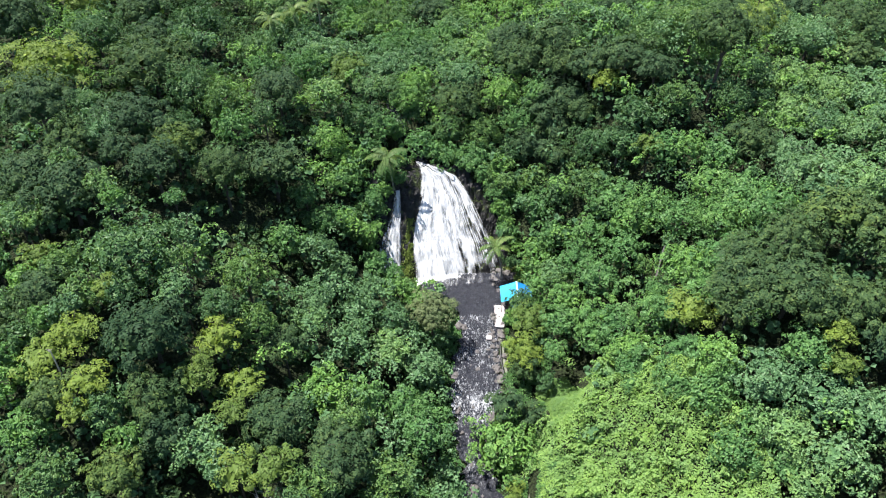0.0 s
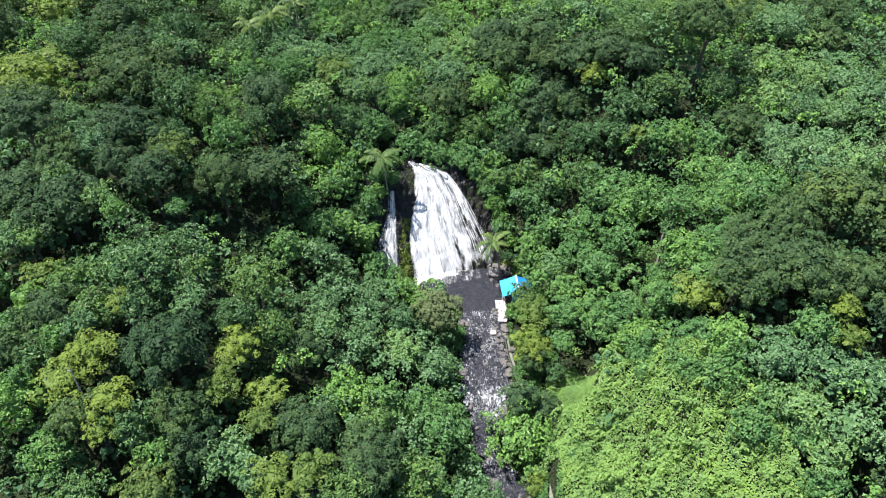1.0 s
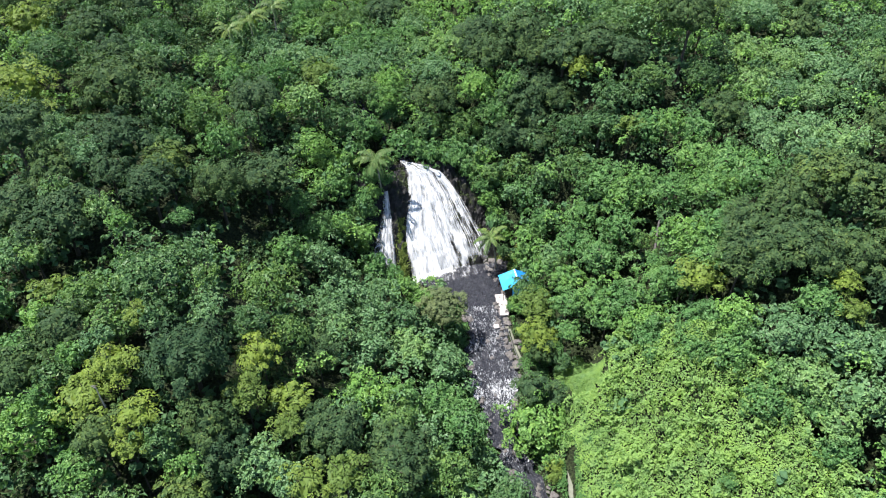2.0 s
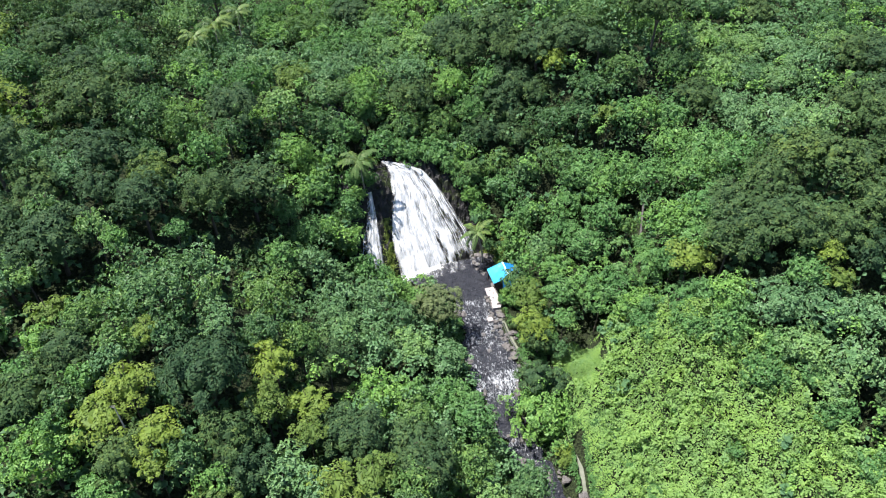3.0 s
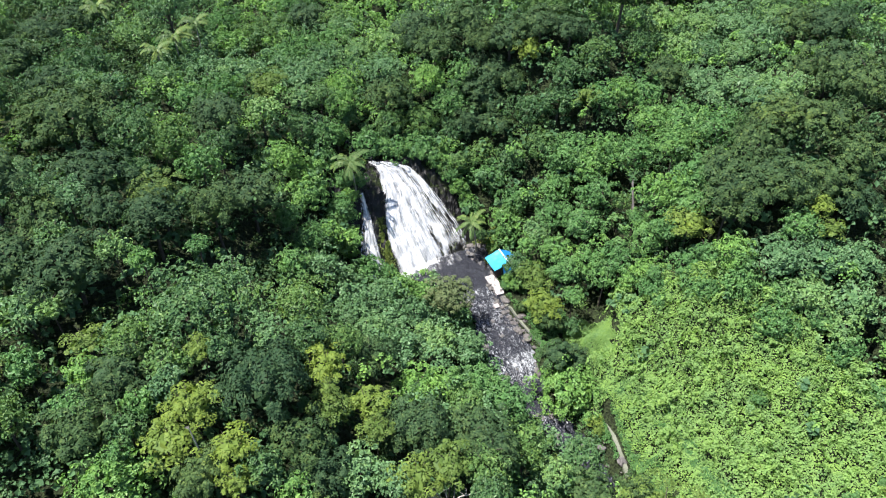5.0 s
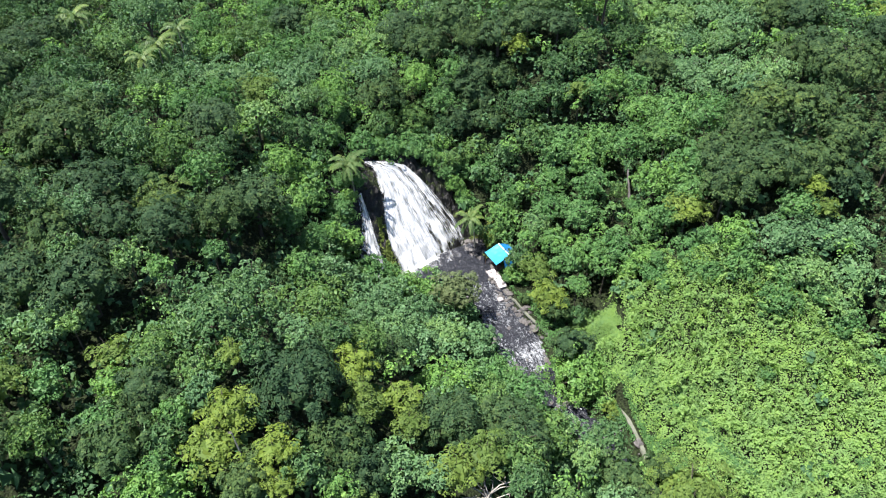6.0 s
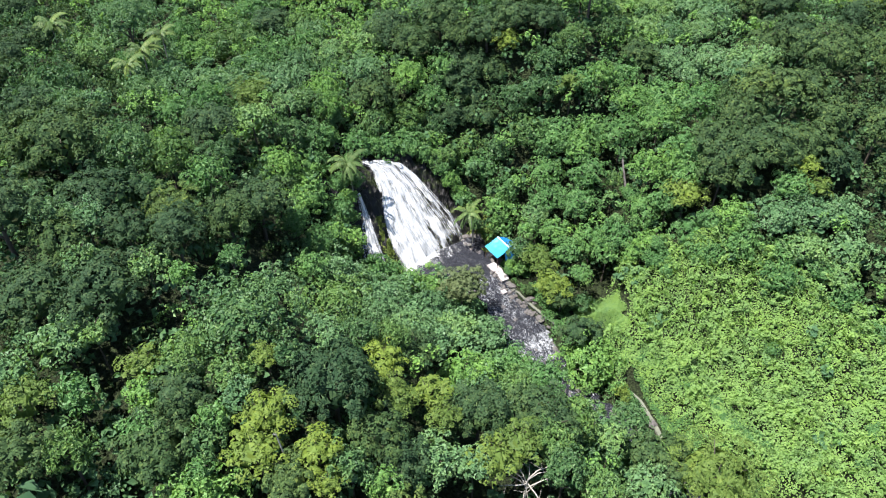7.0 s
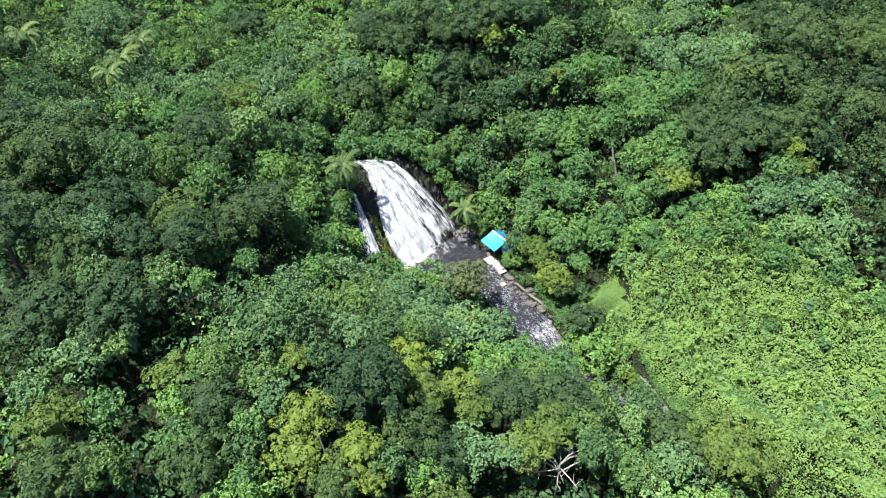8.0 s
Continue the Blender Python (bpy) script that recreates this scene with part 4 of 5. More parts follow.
def leaf_mounds(rng, cs, k, clumps, length, aspect):
    """Leafy mounds, each of several clumps of blades; cs holds x, y, z and radius."""
    cs = np.asarray(cs)
    sub = unit(rng.normal(size=(len(cs), clumps, 3)).reshape(-1, 3))
    sub[:, 2] = np.abs(sub[:, 2]) * 0.9 - 0.15
    sub_r = rng.uniform(0.28, 0.5, len(sub))
    pick = np.repeat(np.arange(len(sub)), k)
    owner = pick // clumps
    d = unit(rng.normal(size=(len(pick), 3)) + sub[pick] * 0.8 + np.array([0, 0, 0.3]))
    p = (sub[pick] * np.array([0.75, 0.75, 0.7]) + d * (sub_r[pick] * rng.uniform(0.65, 1.05, len(pick)))[:, None]) * cs[owner, 3][:, None] + cs[owner, :3]
    return blades(rng, p, d * 0.95 + np.array([0, 0, 0.35]) + rng.normal(size=p.shape) * 0.14, np.full(len(p), length), aspect)


def far_woods():
    """The forest beyond and behind, as low leafy mounds."""
    rng, pr = np.random.default_rng(6), random.Random(6)
    cs = []
    for iy in range(56):
        for ix in range(64):
            x, y = -260 + ix * 8.5 + pr.uniform(-3, 3), -130 + iy * 8.5 + pr.uniform(-3, 3)
            if not in_sight(x, y) or y > 222 or abs(x) > 150:
                cs.append((x, y, canopy_at(x, y) - 7.0 + pr.uniform(-2, 2), pr.uniform(5, 7)))
    verts, faces = leaf_mounds(rng, cs, 5, 5, 2.6, 0.62)
    tagged(new("far_woods", mesh_of("far_woods", verts, faces, UNDER)), "dense green forest covering the surrounding hills", "forest", kind="stuff")


far_woods()


def fill_forest():
    """Shrubs, saplings and creepers between and under the trees, too many to count."""
    rng, pr = np.random.default_rng(8), random.Random(8)
    upper, lower = {"D": [], "M": [], "B": [], "G": [], "V": []}, []
    trees = np.array(planted)
    step = 3.7
    for iy in range(int(215 / step)):
        for ix in range(int(290 / step)):
            x = -130 + ix * step + pr.uniform(-1.5, 1.5)
            y = 10 + iy * step + pr.uniform(-1.5, 1.5)
            if not in_sight(x, y) or not clear_of(x, y):
                continue
            md = float(meadow(np.array(x), np.array(y)))
            if md > 0.72 and pr.random() > 0.06:
                continue
            g, c = ground_at(x, y), canopy_at(x, y)
            gap = (np.hypot(trees[:, 0] - x, trees[:, 1] - y) - trees[:, 2] * 0.72).min()
            near = max(0.0, 1 - abs(x - float(stream_x(min(y, 96)))) / 14.0)
            if gap > 0 and not in_gap(x, y, 1.0):
                w = noise.noise((x * 0.045, y * 0.045, 4.0)) + pr.uniform(-0.25, 0.25)
                # On the left slope dark leaves put the gaps' shade into the colour.
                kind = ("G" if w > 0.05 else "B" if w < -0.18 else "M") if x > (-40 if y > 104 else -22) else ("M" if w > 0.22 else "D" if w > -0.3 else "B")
                if -22 < x < 4 and 48 < y < 92:
                    kind = "G" if w > -0.3 else "B"
                if x > 46 and y < 84:
                    kind = "D"
                elif x > 12 and y < 98 and math.hypot((x - 24) / 19, (y - 38) / 46) + 0.5 * w < 0.95:
                    kind = "V" if pr.random() < 0.75 else "B"
                elif kind == "G" and x > 12 and pr.random() < 0.5:
                    kind = "B"
                r = pr.uniform(1.7, 2.9) * (0.6 if md > 0.6 else 1)
                rise_to = 1e3 if x > float(stream_x(min(y, 96))) or not 40 < y < 68 else 0.95 * (float(stream_x(y)) - x) - 1.0 * r
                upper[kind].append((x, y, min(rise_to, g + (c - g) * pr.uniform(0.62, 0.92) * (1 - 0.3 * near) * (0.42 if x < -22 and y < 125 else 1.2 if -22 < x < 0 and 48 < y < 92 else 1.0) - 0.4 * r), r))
            lower.append((x, y, g + (c - g) * (0.30 if gap < 0 else 0.14) + pr.uniform(-0.6, 0.6), pr.uniform(2.3, 3.0)))
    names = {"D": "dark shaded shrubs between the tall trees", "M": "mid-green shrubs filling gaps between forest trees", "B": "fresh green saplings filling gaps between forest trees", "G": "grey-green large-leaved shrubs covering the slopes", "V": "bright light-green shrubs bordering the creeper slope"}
    for kind, cs in upper.items():
        cs = np.array(cs)
        far = (cs[:, 1] > 138) | (np.abs(cs[:, 0]) > 78)
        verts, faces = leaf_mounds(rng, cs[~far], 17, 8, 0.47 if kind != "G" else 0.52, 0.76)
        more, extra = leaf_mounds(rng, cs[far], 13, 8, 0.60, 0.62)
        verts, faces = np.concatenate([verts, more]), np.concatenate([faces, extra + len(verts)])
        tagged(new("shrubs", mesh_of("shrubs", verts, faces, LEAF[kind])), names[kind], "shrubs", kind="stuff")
    verts, faces = leaf_mounds(rng, lower, 5, 5, 1.0, 0.8)
    tagged(new("undergrowth", mesh_of("undergrowth", verts, faces, UNDER)), "shaded undergrowth beneath the forest trees", "undergrowth", kind="stuff")


fill_forest()


def vine_meadow():
    """A blanket of broad-leaved creepers over the open slope beside the stream."""
    rng = np.random.default_rng(17)
    n = 225000
    x, y = rng.uniform(6, 54, n), rng.uniform(0, 76, n)
    keep = (meadow(x, y) > rng.uniform(0.02, 0.45, n)) & ~((np.abs(x - np.interp(y, [41, 45, 48.6, 52, 55], [9.8, 11.0, 12.0, 12.7, 13.4])) < 0.75) & (y < 55)) & ~((x < 9) & (y > 30)) & (wave(x, y, 0.6, 19.0, 2) > -0.85) & (((x - 18.8) / 3.4) ** 2 + ((y - 68) / 6.0) ** 2 > rng.uniform(0.8, 1.3, n)) & (np.abs(x - stream_x(y)) > stream_half(y) + 2)
    x, y = x[keep], y[keep]
    def heap(x, y):
        return np.maximum((wave(x, y, 0.16, 6.0, 2) * 1.9 + np.abs(wave(x, y, 0.27, 8.0, 3)) * 3.0 + (0.30 - np.abs(wave(x, y, 0.62, 9.0, 2))) * 2.3 - 0.5) * ease(0.0, 3.5, x - 13), -0.25)
    mound = heap(x, y)
    slope = ((heap(x + 0.4, y) - mound) / 0.4, (heap(x, y + 0.4) - mound) / 0.4)
    mound = mound * (0.35 + 0.65 * meadow(x, y))
    z = ground(x, y) + 0.35 + np.minimum(np.maximum(canopy(x, y) - 1.6 - ground(x, y), 0.4), ease(0, 6, x - 12.5) * 2.5) + mound - 0.45 * rng.random(len(x)) ** 2 + 0.1
    p = np.stack([x, y, z], 1)
    verts, faces = blades(rng, p, np.stack([-0.7 * np.clip(slope[0], -1.3, 1.3), -0.7 * np.clip(slope[1], -1.3, 1.3), np.full(len(x), 0.9)], 1) + rng.normal(size=p.shape) * 0.2, np.full(len(p), 0.31), 0.74)
    pick = p[rng.choice(len(p), 520, replace=False)]
    pick = pick[(pick[:, 0] > 15.5) & (((pick[:, 0] - 18.8) / 4.4) ** 2 + ((pick[:, 1] - 68) / 7.0) ** 2 > 1)]
    more, extra = leaf_mounds(rng, np.column_stack([pick + np.array([0, 0, -0.1]), rng.uniform(0.7, 1.5, len(pick))]), 9, 8, 0.40, 0.74)
    verts, faces = np.concatenate([verts, more]), np.concatenate([faces, extra + len(verts)])
    tagged(new("creeper", mesh_of("creeper", verts, faces, VINE)), "bright green broad-leaved creepers blanketing the open slope", "creeper", kind="stuff")


vine_meadow()


def bank_plants():
    """Ferns, grass and low creepers on the open banks beside the water."""
    rng = np.random.default_rng(23)
    n = 110000
    x, y = rng.uniform(-8, 22, n), rng.uniform(28, 104, n)
    u = np.abs(x - stream_x(y))
    near = (u > stream_half(y) + rng.uniform(0.2, 1.6, n)) & (u < 12)
    slab = (y > 80.5) & (y < 90.5) & (np.abs(x - np.interp(y, [70, 77, 84, 90], [11.2, 10.6, 10.4, 9.7])) < np.interp(y, [80, 84, 85], [0.5, 0.7, 0.9]))
    path = (y < 55) & (np.abs(x - np.interp(y, [41, 45, 48.6, 52, 55], [9.8, 11.0, 12.0, 12.7, 13.4])) < 0.6)
    rubble = (y > 94) & (x < 13.5)
    keep = near & ~slab & ~path & ~rubble & (wave(x, y, 0.35, 14.0, 2) > -0.35) & (y < fall_base(x) - 1)
    x, y = x[keep], y[keep]
    z = ground(x, y) + 0.4 + np.abs(wave(x, y, 0.5, 31.0, 2)) * 1.1 * rng.uniform(0.5, 1.0, len(x))
    p = np.stack([x, y, z], 1)
    verts, faces = blades(rng, p, np.array([0, 0, 0.8]) + rng.normal(size=p.shape) * 0.5, np.full(len(p), 0.4), 0.5)
    tagged(new("bank_plants", mesh_of("bank_plants", verts, faces, LEAF["B"])), "low ferns and creepers on the stream banks", "ground cover", kind="stuff")
    n = 5000
    x, y = rng.uniform(11.5, 17, n), rng.uniform(93.5, 101, n)
    p = np.stack([x, y, ground(x, y) + 0.25 + 0.3 * rng.random(n)], 1)
    verts, faces = blades(rng, p, rng.normal(size=p.shape) + np.array([0, 0, 0.3]), np.full(n, 0.5), 0.16)
    n = 20000
    a = rng.uniform(0, 6.2832, n)
    q = np.sqrt(rng.random(n)) * (0.82 + 0.16 * np.sin(3 * a + 1.0) + 0.12 * np.sin(7 * a)) * rng.uniform(0.85, 1.15, n)
    x, y = 18.8 + 3.9 * q * np.cos(a), 68 + 6.6 * q * np.sin(a)
    p = np.stack([x, y, ground(x, y) + 0.45 + 0.25 * rng.random(n)], 1)
    more, extra = blades(rng, p, rng.normal(size=p.shape) * 0.3 + np.array([0, 0, 0.9]), np.full(n, 0.32), 0.5)
    tagged(new("clearing_grass", mesh_of("clearing_grass", more, extra, VINE)), "short bright green grass in a small clearing", "grass", kind="stuff")
    n = 2600
    v = rng.uniform(-0.5, 7.5, n)
    x = -7.0 + 0.1 * v + rng.normal(size=n) * (0.65 - 0.05 * v)
    y = fall_base(x) + v
    p = np.stack([x, y, rock_z(x, y) + 0.12 + 0.25 * rng.random(n)], 1)
    p = p[wave(x, y, 0.7, 61.0, 2) > -0.15]
    tufts, blades_of = blades(rng, p, rng.normal(size=p.shape) * 0.5 + np.array([0, -0.5, 0.8]), np.full(len(p), 0.34), 0.5)
    tagged(new("moss", mesh_of("moss", tufts, blades_of, FERN)), "mossy ferns on the wet rock beside the waterfall", "moss", kind="stuff")
    tagged(new("grass", mesh_of("grass", verts, faces, FERN)), "yellow-green grass patch beside the pool", "grass", kind="stuff")


bank_plants()


# ---------------------------------------------------------------- palms
def palm_parts(seed, fronds, length):
    """Frond meshes: a curved rib with narrow leaflets hanging from both sides."""
    rng = random.Random(seed)
    made = []
    for k in range(fronds):
        up = rng.uniform(0.0, 1.0)
        pts = []
        tilt = radians(70 - 75 * (k / fronds) + rng.uniform(-8, 8))
        p, a = Vector((0, 0, 0)), tilt
        for i in range(13):
            pts.append(p.copy())
            p = p + Vector((math.cos(a), 0, math.sin(a))) * (length / 12)
            a -= radians(6.5 + 7.0 * i / 12 + 2 * up)
        verts, faces = [], []
        for i in range(12):
            r0, r1 = 0.045 * (1 - i / 13), 0.045 * (1 - (i + 1) / 13)
            b = len(verts)
            for q, r in ((pts[i], r0), (pts[i + 1], r1)):
                verts += [q + Vector((0, -r, 0)), q + Vector((0, 0, r)), q + Vector((0, r, 0)), q + Vector((0, 0, -r))]
            for f in range(4):
                faces.append((b + f, b + (f + 1) % 4, b + 4 + (f + 1) % 4, b + 4 + f))
        for i in range(26):
            s = 0.8 + i * 11.0 / 26
            q = pts[int(s)].lerp(pts[int(s) + 1], s - int(s))
            fwd = (pts[int(s) + 1] - pts[int(s)]).normalized()
            L = length * 0.19 * (math.sin(math.pi * min(0.97, 0.18 + 0.8 * s / 12)) ** 0.6)
            for side in (-1, 1):
                d = (fwd * 0.65 + Vector((0, side, -0.55 - 0.5 * rng.random()))).normalized()
                tip, mid = q + d * L + Vector((0, 0, -0.18 * L)), q + d * L * 0.5
                b = len(verts)
                verts += [q, mid + fwd * 0.12, tip, mid - fwd * 0.12]
                faces.append((b, b + 1, b + 2, b + 3))
        made.append(mesh_of("frond", np.array([tuple(v) for v in verts]), np.array(faces), PALM_LEAF))
    return made


FROND_MESHES = palm_parts(3, 13, 4.4)


def palm(x, y, top, base=None, size=1.0, label="coconut palm with drooping pale fronds", lean=(0.0, 0.0)):
    bx, by = x - lean[0], y - lean[1]
    g = ground_at(bx, by) if base is None else base
    ob = thing("palm_tree", pose(bx, by, g), label, "palm tree", "palms of the valley")
    h = top - g
    head = Vector((lean[0], lean[1], h))
    line = [(Vector((0, 0, -1.0)), 0.24), (Vector((0, 0, 0.2)), 0.2)] + [(Vector((lean[0] * t * t, lean[1] * t * t, h * t)), 0.16 - 0.05 * t) for t in (0.25, 0.5, 0.75, 1.0)]
    part("trunk", tube_mesh("trunk", line, PALE_BARK, 7), None, ob)
    rng = random.Random(int(x * 7 + y))
    for k, me in enumerate(FROND_MESHES):
        f = part("frond", me, None, ob)
        f.matrix_basis = pose(head.x, head.y, head.z, rng.uniform(-10, 10), 0, k * 137.5 + rng.uniform(-14, 14)) @ Matrix.Scale(size * rng.uniform(0.85, 1.1), 4)
    bm = bmesh.new()
    for k in range(5):
        bmesh.ops.create_icosphere(bm, subdivisions=2, radius=0.16, matrix=Matrix.Translation(head + Vector((0.25 * math.cos(k * 1.26), 0.25 * math.sin(k * 1.26), -0.25))) @ Matrix.Diagonal((1, 1, 1.25, 1)))
    part("coconuts", bm, TIMBER, ob, "cluster of brown coconuts")


palm(-10.4, 107.6, 22.3, size=1.12, lean=(-0.8, -0.6), label="coconut palm leaning out beside the waterfall's lip")
palm(9.7, 97.2, 9.6, lean=(-1.6, -0.8), base=1.0, label="coconut palm over the plunge pool")
palm(-48, 170, 35.6, size=1.2, label="coconut palm rising above the far canopy")
palm(-34, 152, 33.4, size=1.2, label="coconut palm rising above the far canopy")
palm(-38, 146, 33.4, size=1.0, label="coconut palm rising above the far canopy")
palm(-29, 156, 34.2, size=1.0, label="coconut palm rising above the far canopy")


# ---------------------------------------------------------------- shelter, slab, walkway, path
def box(bm, x0, y0, z0, x1, y1, z1, bevel=0.0):
    r = bmesh.ops.create_cube(bm, size=1.0, matrix=Matrix.Translation(((x0 + x1) / 2, (y0 + y1) / 2, (z0 + z1) / 2)) @ Matrix.Diagonal((x1 - x0, y1 - y0, z1 - z0, 1)))
    if bevel:
        edges = list({e for v in r["verts"] for e in v.link_edges})
        bmesh.ops.bevel(bm, geom=edges, offset=bevel, segments=1, affect="EDGES")


def tarp(x0, z0, x1, z1, y0, y1, sag, seed):
    """A stretched cloth from one eave to the ridge, sagging between its poles, 2 cm thick."""
    verts, faces = sheet(15, 15, lambda u, v: (x0 + (x1 - x0) * u + 0 * v, y0 + (y1 - y0) * v,
                                               z0 + (z1 - z0) * u - sag * 4 * v * (1 - v) * (0.5 + 0.5 * u) - 0.5 * sag * 4 * u * (1 - u)))
    verts[:, 2] += 0.05 * wave(verts[:, 0], verts[:, 1], 1.3, seed, 2)
    low = verts - np.array([0, 0, 0.02])
    n = len(verts)
    return np.concatenate([verts, low]), np.concatenate([faces, faces[:, ::-1] + n])


def build_shelter():
    ob = thing("shelter", pose(0, 0, 0), "small shelter with a bright blue tarpaulin gable roof", "shelter")
    y0, y1 = 88.3, 92.6
    part("tarpaulin", mesh_of("tarpaulin", *tarp(10.5, 4.1, 13.5, 5.25, y0, y1, 0.10, 1.0), TARP, True), None, ob, "bright blue sagging tarpaulin")
    # The slope facing away from the sun is coloured darker for its shade.
    part("tarpaulin", mesh_of("tarpaulin", *tarp(13.5, 5.25, 16.2, 4.0, y0, y1, 0.12, 5.0), TARP_SHADED, True), None, ob, "deeper blue sagging tarpaulin")
    verts, faces = tarp(13.36, 5.26, 13.6, 5.27, y0, y1, 0.04, 1.0)
    part("ridge_seam", mesh_of("ridge_seam", verts + np.array([0, 0, 0.05]), faces, SEAM, True), None, ob, "pale seam along the ridge")
    verts, faces = sheet(14, 8, lambda u, v: (12.2 + 3.2 * u, 88.25 + 0.1 * np.sin(u * 9) - 0.5 * v, 4.55 - 1.5 * v + 0.1 * np.sin(u * 7)))
    part("side_flap", mesh_of("side_flap", verts, faces, TARP_SHADED, True), None, ob, "hanging dark blue side flap")
    for x, z in ((10.7, 4.1), (13.5, 5.15), (16.0, 4.0)):
        for y in (y0 + 0.15, y1 - 0.15):
            part("post", tube_mesh("post", [((x, y, 0.6), 0.07), ((x, y, z - 0.06), 0.055)], TIMBER, 7), None, ob)
    for x, z in ((10.7, 4.02), (13.5, 5.12), (16.0, 3.92)):
        part("beam", tube_mesh("beam", [((x, y0, z), 0.05), ((x, (y0 + y1) / 2, z - 0.02), 0.05), ((x, y1, z), 0.05)], TIMBER, 7), None, ob)
    bm = bmesh.new()
    box(bm, 11.6, 89.2, 0.7, 16.0, 92.3, 1.3, 0.05)
    part("floor", bm, TIMBER, ob, "raised worn timber floor")


build_shelter()


def strip(name, line, width, thick, material, seed):
    """A cast strip that follows a line of (x, y, z), with slightly broken edges; returns its mesh."""
    rng = random.Random(seed)
    verts, faces = [], []
    for i, p in enumerate(line):
        a, b = Vector(line[max(i - 1, 0)]), Vector(line[min(i + 1, len(line) - 1)])
        d = b - a
        n = Vector((-d.y, d.x, 0)).normalized()
        w0, w1 = width * 0.5 * rng.uniform(0.68, 1.15), width * 0.5 * rng.uniform(0.68, 1.15)
        p = Vector(p)
        verts += [p + n * w0, p - n * w1, p - n * (w1 + 0.05) - Vector((0, 0, thick)), p + n * (w0 + 0.05) - Vector((0, 0, thick))]
    for i in range(len(line) - 1):
        b = 4 * i
        for f in range(4):
            faces.append((b + f, b + (f + 1) % 4, b + 4 + (f + 1) % 4, b + 4 + f))
    faces += [(3, 2, 1, 0), tuple(len(verts) - 4 + k for k in range(4))]
    return mesh_of(name, np.array([tuple(v) for v in verts]), np.array(faces), material)


def along(points, n):
    """n places evenly along a bent line."""
    p = np.array(points, float)
    s = np.concatenate([[0], np.cumsum(np.linalg.norm(np.diff(p, axis=0), axis=1))])
    t = np.linspace(0, s[-1], n)
    return [tuple(float(np.interp(q, s, p[:, k])) for k in range(3)) for q in t]


tagged(new("concrete_slab", strip("concrete_slab", along([(10.4, 90.2, 1.45), (10.4, 87.4, 1.40), (10.1, 84.8, 1.32)], 9), 1.9, 0.9, CONCRETE, 21)), "pale weathered concrete landing beside the stream", "concrete slab")
for k, (y, z, w) in enumerate(((84.0, 1.22, 0.45), (83.2, 1.10, 0.34), (82.3, 1.02, 0.40), (81.5, 0.93, 0.28))):
    bm = bmesh.new()
    box(bm, 10.4 - w, y - 0.36, z - 0.5, 10.4 + w * 0.9, y + 0.26, z, 0.07)
    bmesh.ops.rotate(bm, verts=bm.verts, cent=(10.4, y, z), matrix=Matrix.Rotation(radians((9, -14, 17, -6)[k]), 3, "Z"))
    part("concrete_step", bm, MOSSY)
for ob in [o for o in scene.objects if o.name.startswith("concrete_step")]:
    tagged(ob, "mossy concrete step leading down from the landing", "step", "steps beside the stream")
tagged(new("walkway", strip("walkway", along([(10.6, 81.2, 0.92), (10.5, 77.0, 0.95), (10.9, 73.0, 1.0), (11.3, 69.5, 1.0)], 30), 0.42, 0.5, MOSSY, 6)), "narrow broken concrete walkway along the bank", "walkway", kind="structure")
tagged(new("footpath", strip("footpath", along([(13.3, 54.5, 0.45), (12.7, 52.0, 0.42), (12.0, 48.6, 0.32), (11.0, 45.0, 0.1), (9.8, 41.5, -0.2)], 16), 0.7, 0.4, MOSSY, 8)), "narrow concrete footpath beside the creepers", "footpath", kind="structure")
tagged(new("pipe", tube_mesh("pipe", [((10.0, 81.5, 1.25), 0.06), ((10.0, 77.0, 1.2), 0.06), ((10.35, 73.0, 1.25), 0.06), ((11.0, 68.5, 1.3), 0.06)], PIPE, 8)), "dark pipe running along the walkway's edge", "pipe")
bm = bmesh.new()
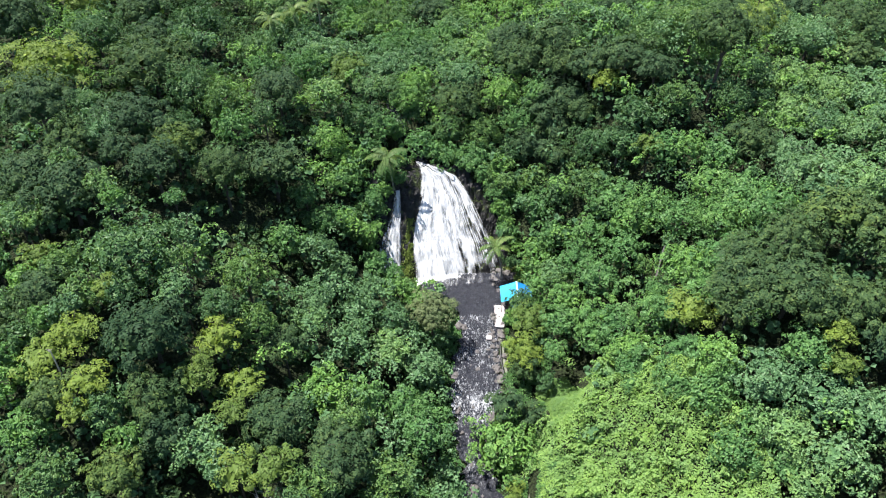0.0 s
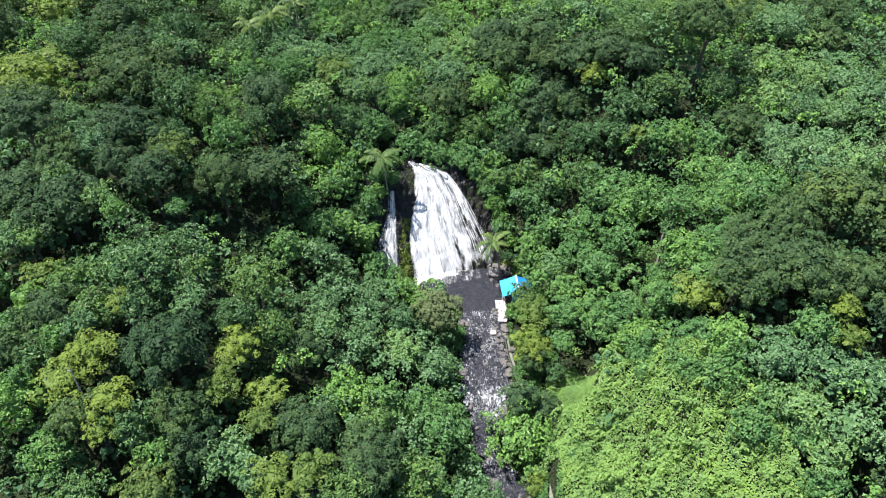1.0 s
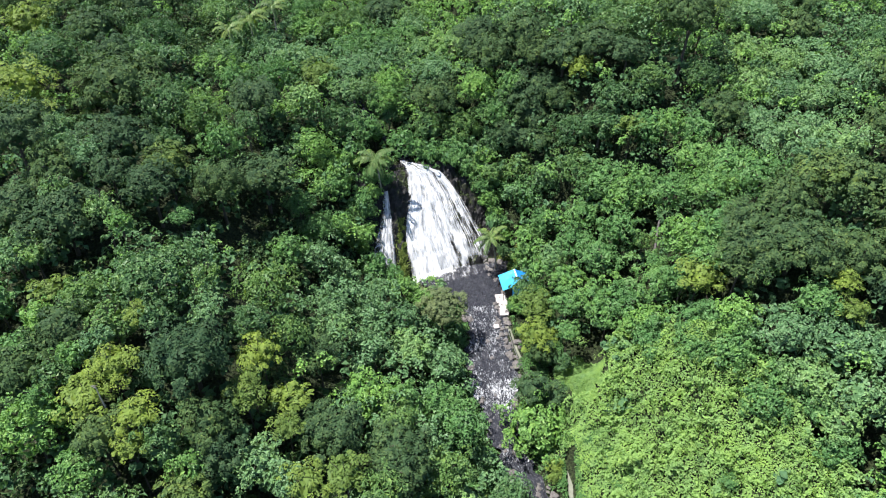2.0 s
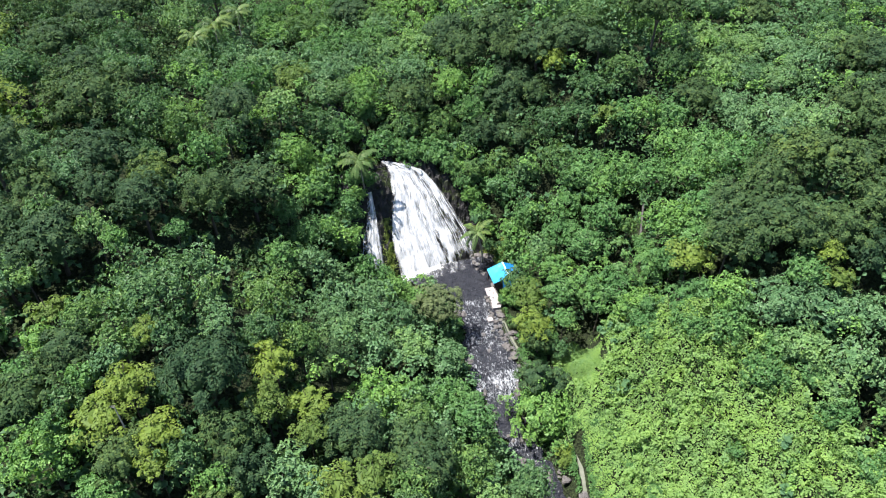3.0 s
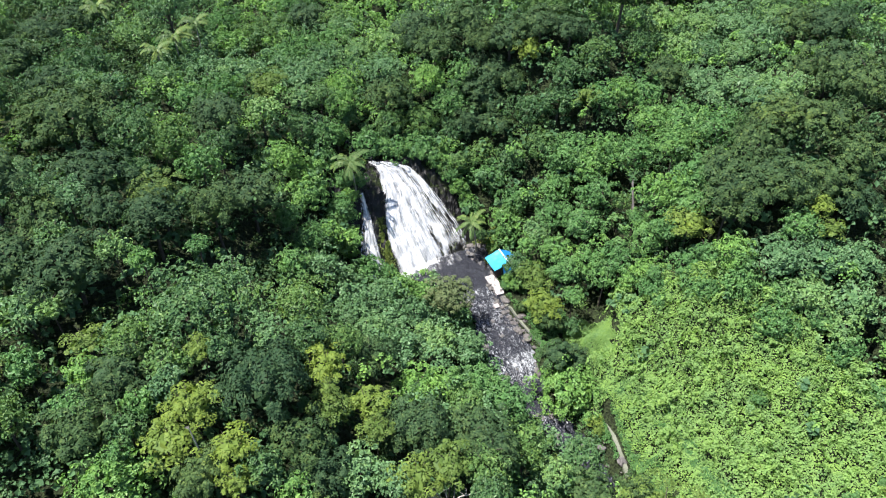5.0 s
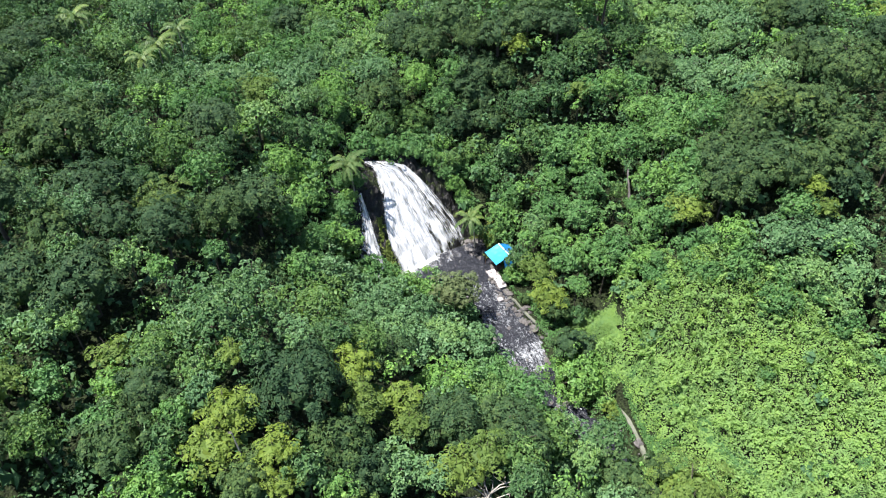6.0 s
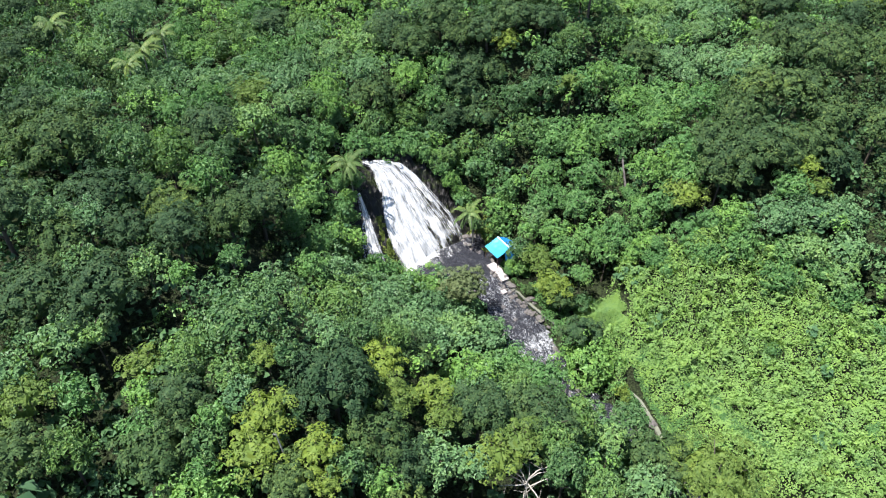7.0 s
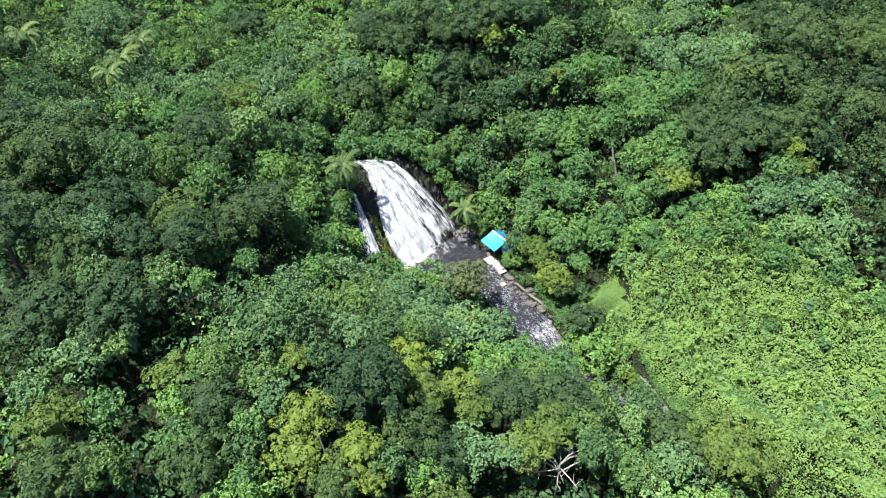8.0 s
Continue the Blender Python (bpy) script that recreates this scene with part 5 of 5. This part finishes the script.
box(bm, 7.7, 82.0, 0.3, 8.7, 83.0, 1.15, 0.08)
tagged(part("concrete_block", bm, CONCRETE), "broken concrete block among the stream boulders", "concrete block")


# ---------------------------------------------------------------- dead and bare trees
def bare_tree(x, y, z, seed, reach, label, lean, material=PALE_BARK, base=None):
    rng = random.Random(seed)
    g = ground_at(x, y) if base is None else base
    ob = thing("dead_tree", pose(x, y, g), label, "dead tree")
    top = Vector((lean[0], lean[1], z - g))
    part("trunk", tube_mesh("trunk", [((0, 0, -1), 0.16), (top * 0.5, 0.11), (top, 0.06)], material, 6), None, ob)
    for k in range(int(9 * reach)):
        a = rng.uniform(0, 6.28)
        s = top * rng.uniform(0.72, 1.0)
        e = s + Vector((math.cos(a), math.sin(a), rng.uniform(-0.1, 0.9))) * rng.uniform(1.2, 2.8) * reach
        m = (s + e) / 2 + Vector((rng.uniform(-.4, .4), rng.uniform(-.4, .4), rng.uniform(0, .4)))
        lines = [[(s, 0.10), (m, 0.075), (e, 0.03)]]
        for _ in range(3):
            b = m.lerp(e, rng.random())
            lines.append([(b, 0.04), (b + Vector((rng.uniform(-.9, .9), rng.uniform(-.9, .9), rng.uniform(-.2, .8))) * reach, 0.012)])
        part("branch", tube_mesh("branch", lines, material, 5), None, ob)


bare_tree(-20.6, 39.0, 19.6, 3, 1.3, "bare dead tree with pale tangled branches", (0.8, 0.7), PALE_BARK)
bare_tree(-43.0, 49.6, 32.3, 8, 0.12, "slender bare pale trunk rising from yellow-green foliage", (-0.7, 1.4))


# ---------------------------------------------------------------- bare rock chute on the slope
def rock_chute():
    verts, faces = sheet(10, 34, lambda u, v: (34.2 + 1.3 * v + (u - 0.5) * (0.6 - 0.2 * v), 80.9 + 3.2 * v, 16.6 + 4.4 * v - 0.6 * (2 * u - 1) ** 2))
    verts[:, 2] += 0.35 * wave(verts[:, 0], verts[:, 1], 1.1, 3.0, 3)
    tagged(new("rock_chute", mesh_of("rock_chute", verts, faces, STONE)), "narrow bare grey rock chute between shrubs", "rock", kind="structure")


rock_chute()
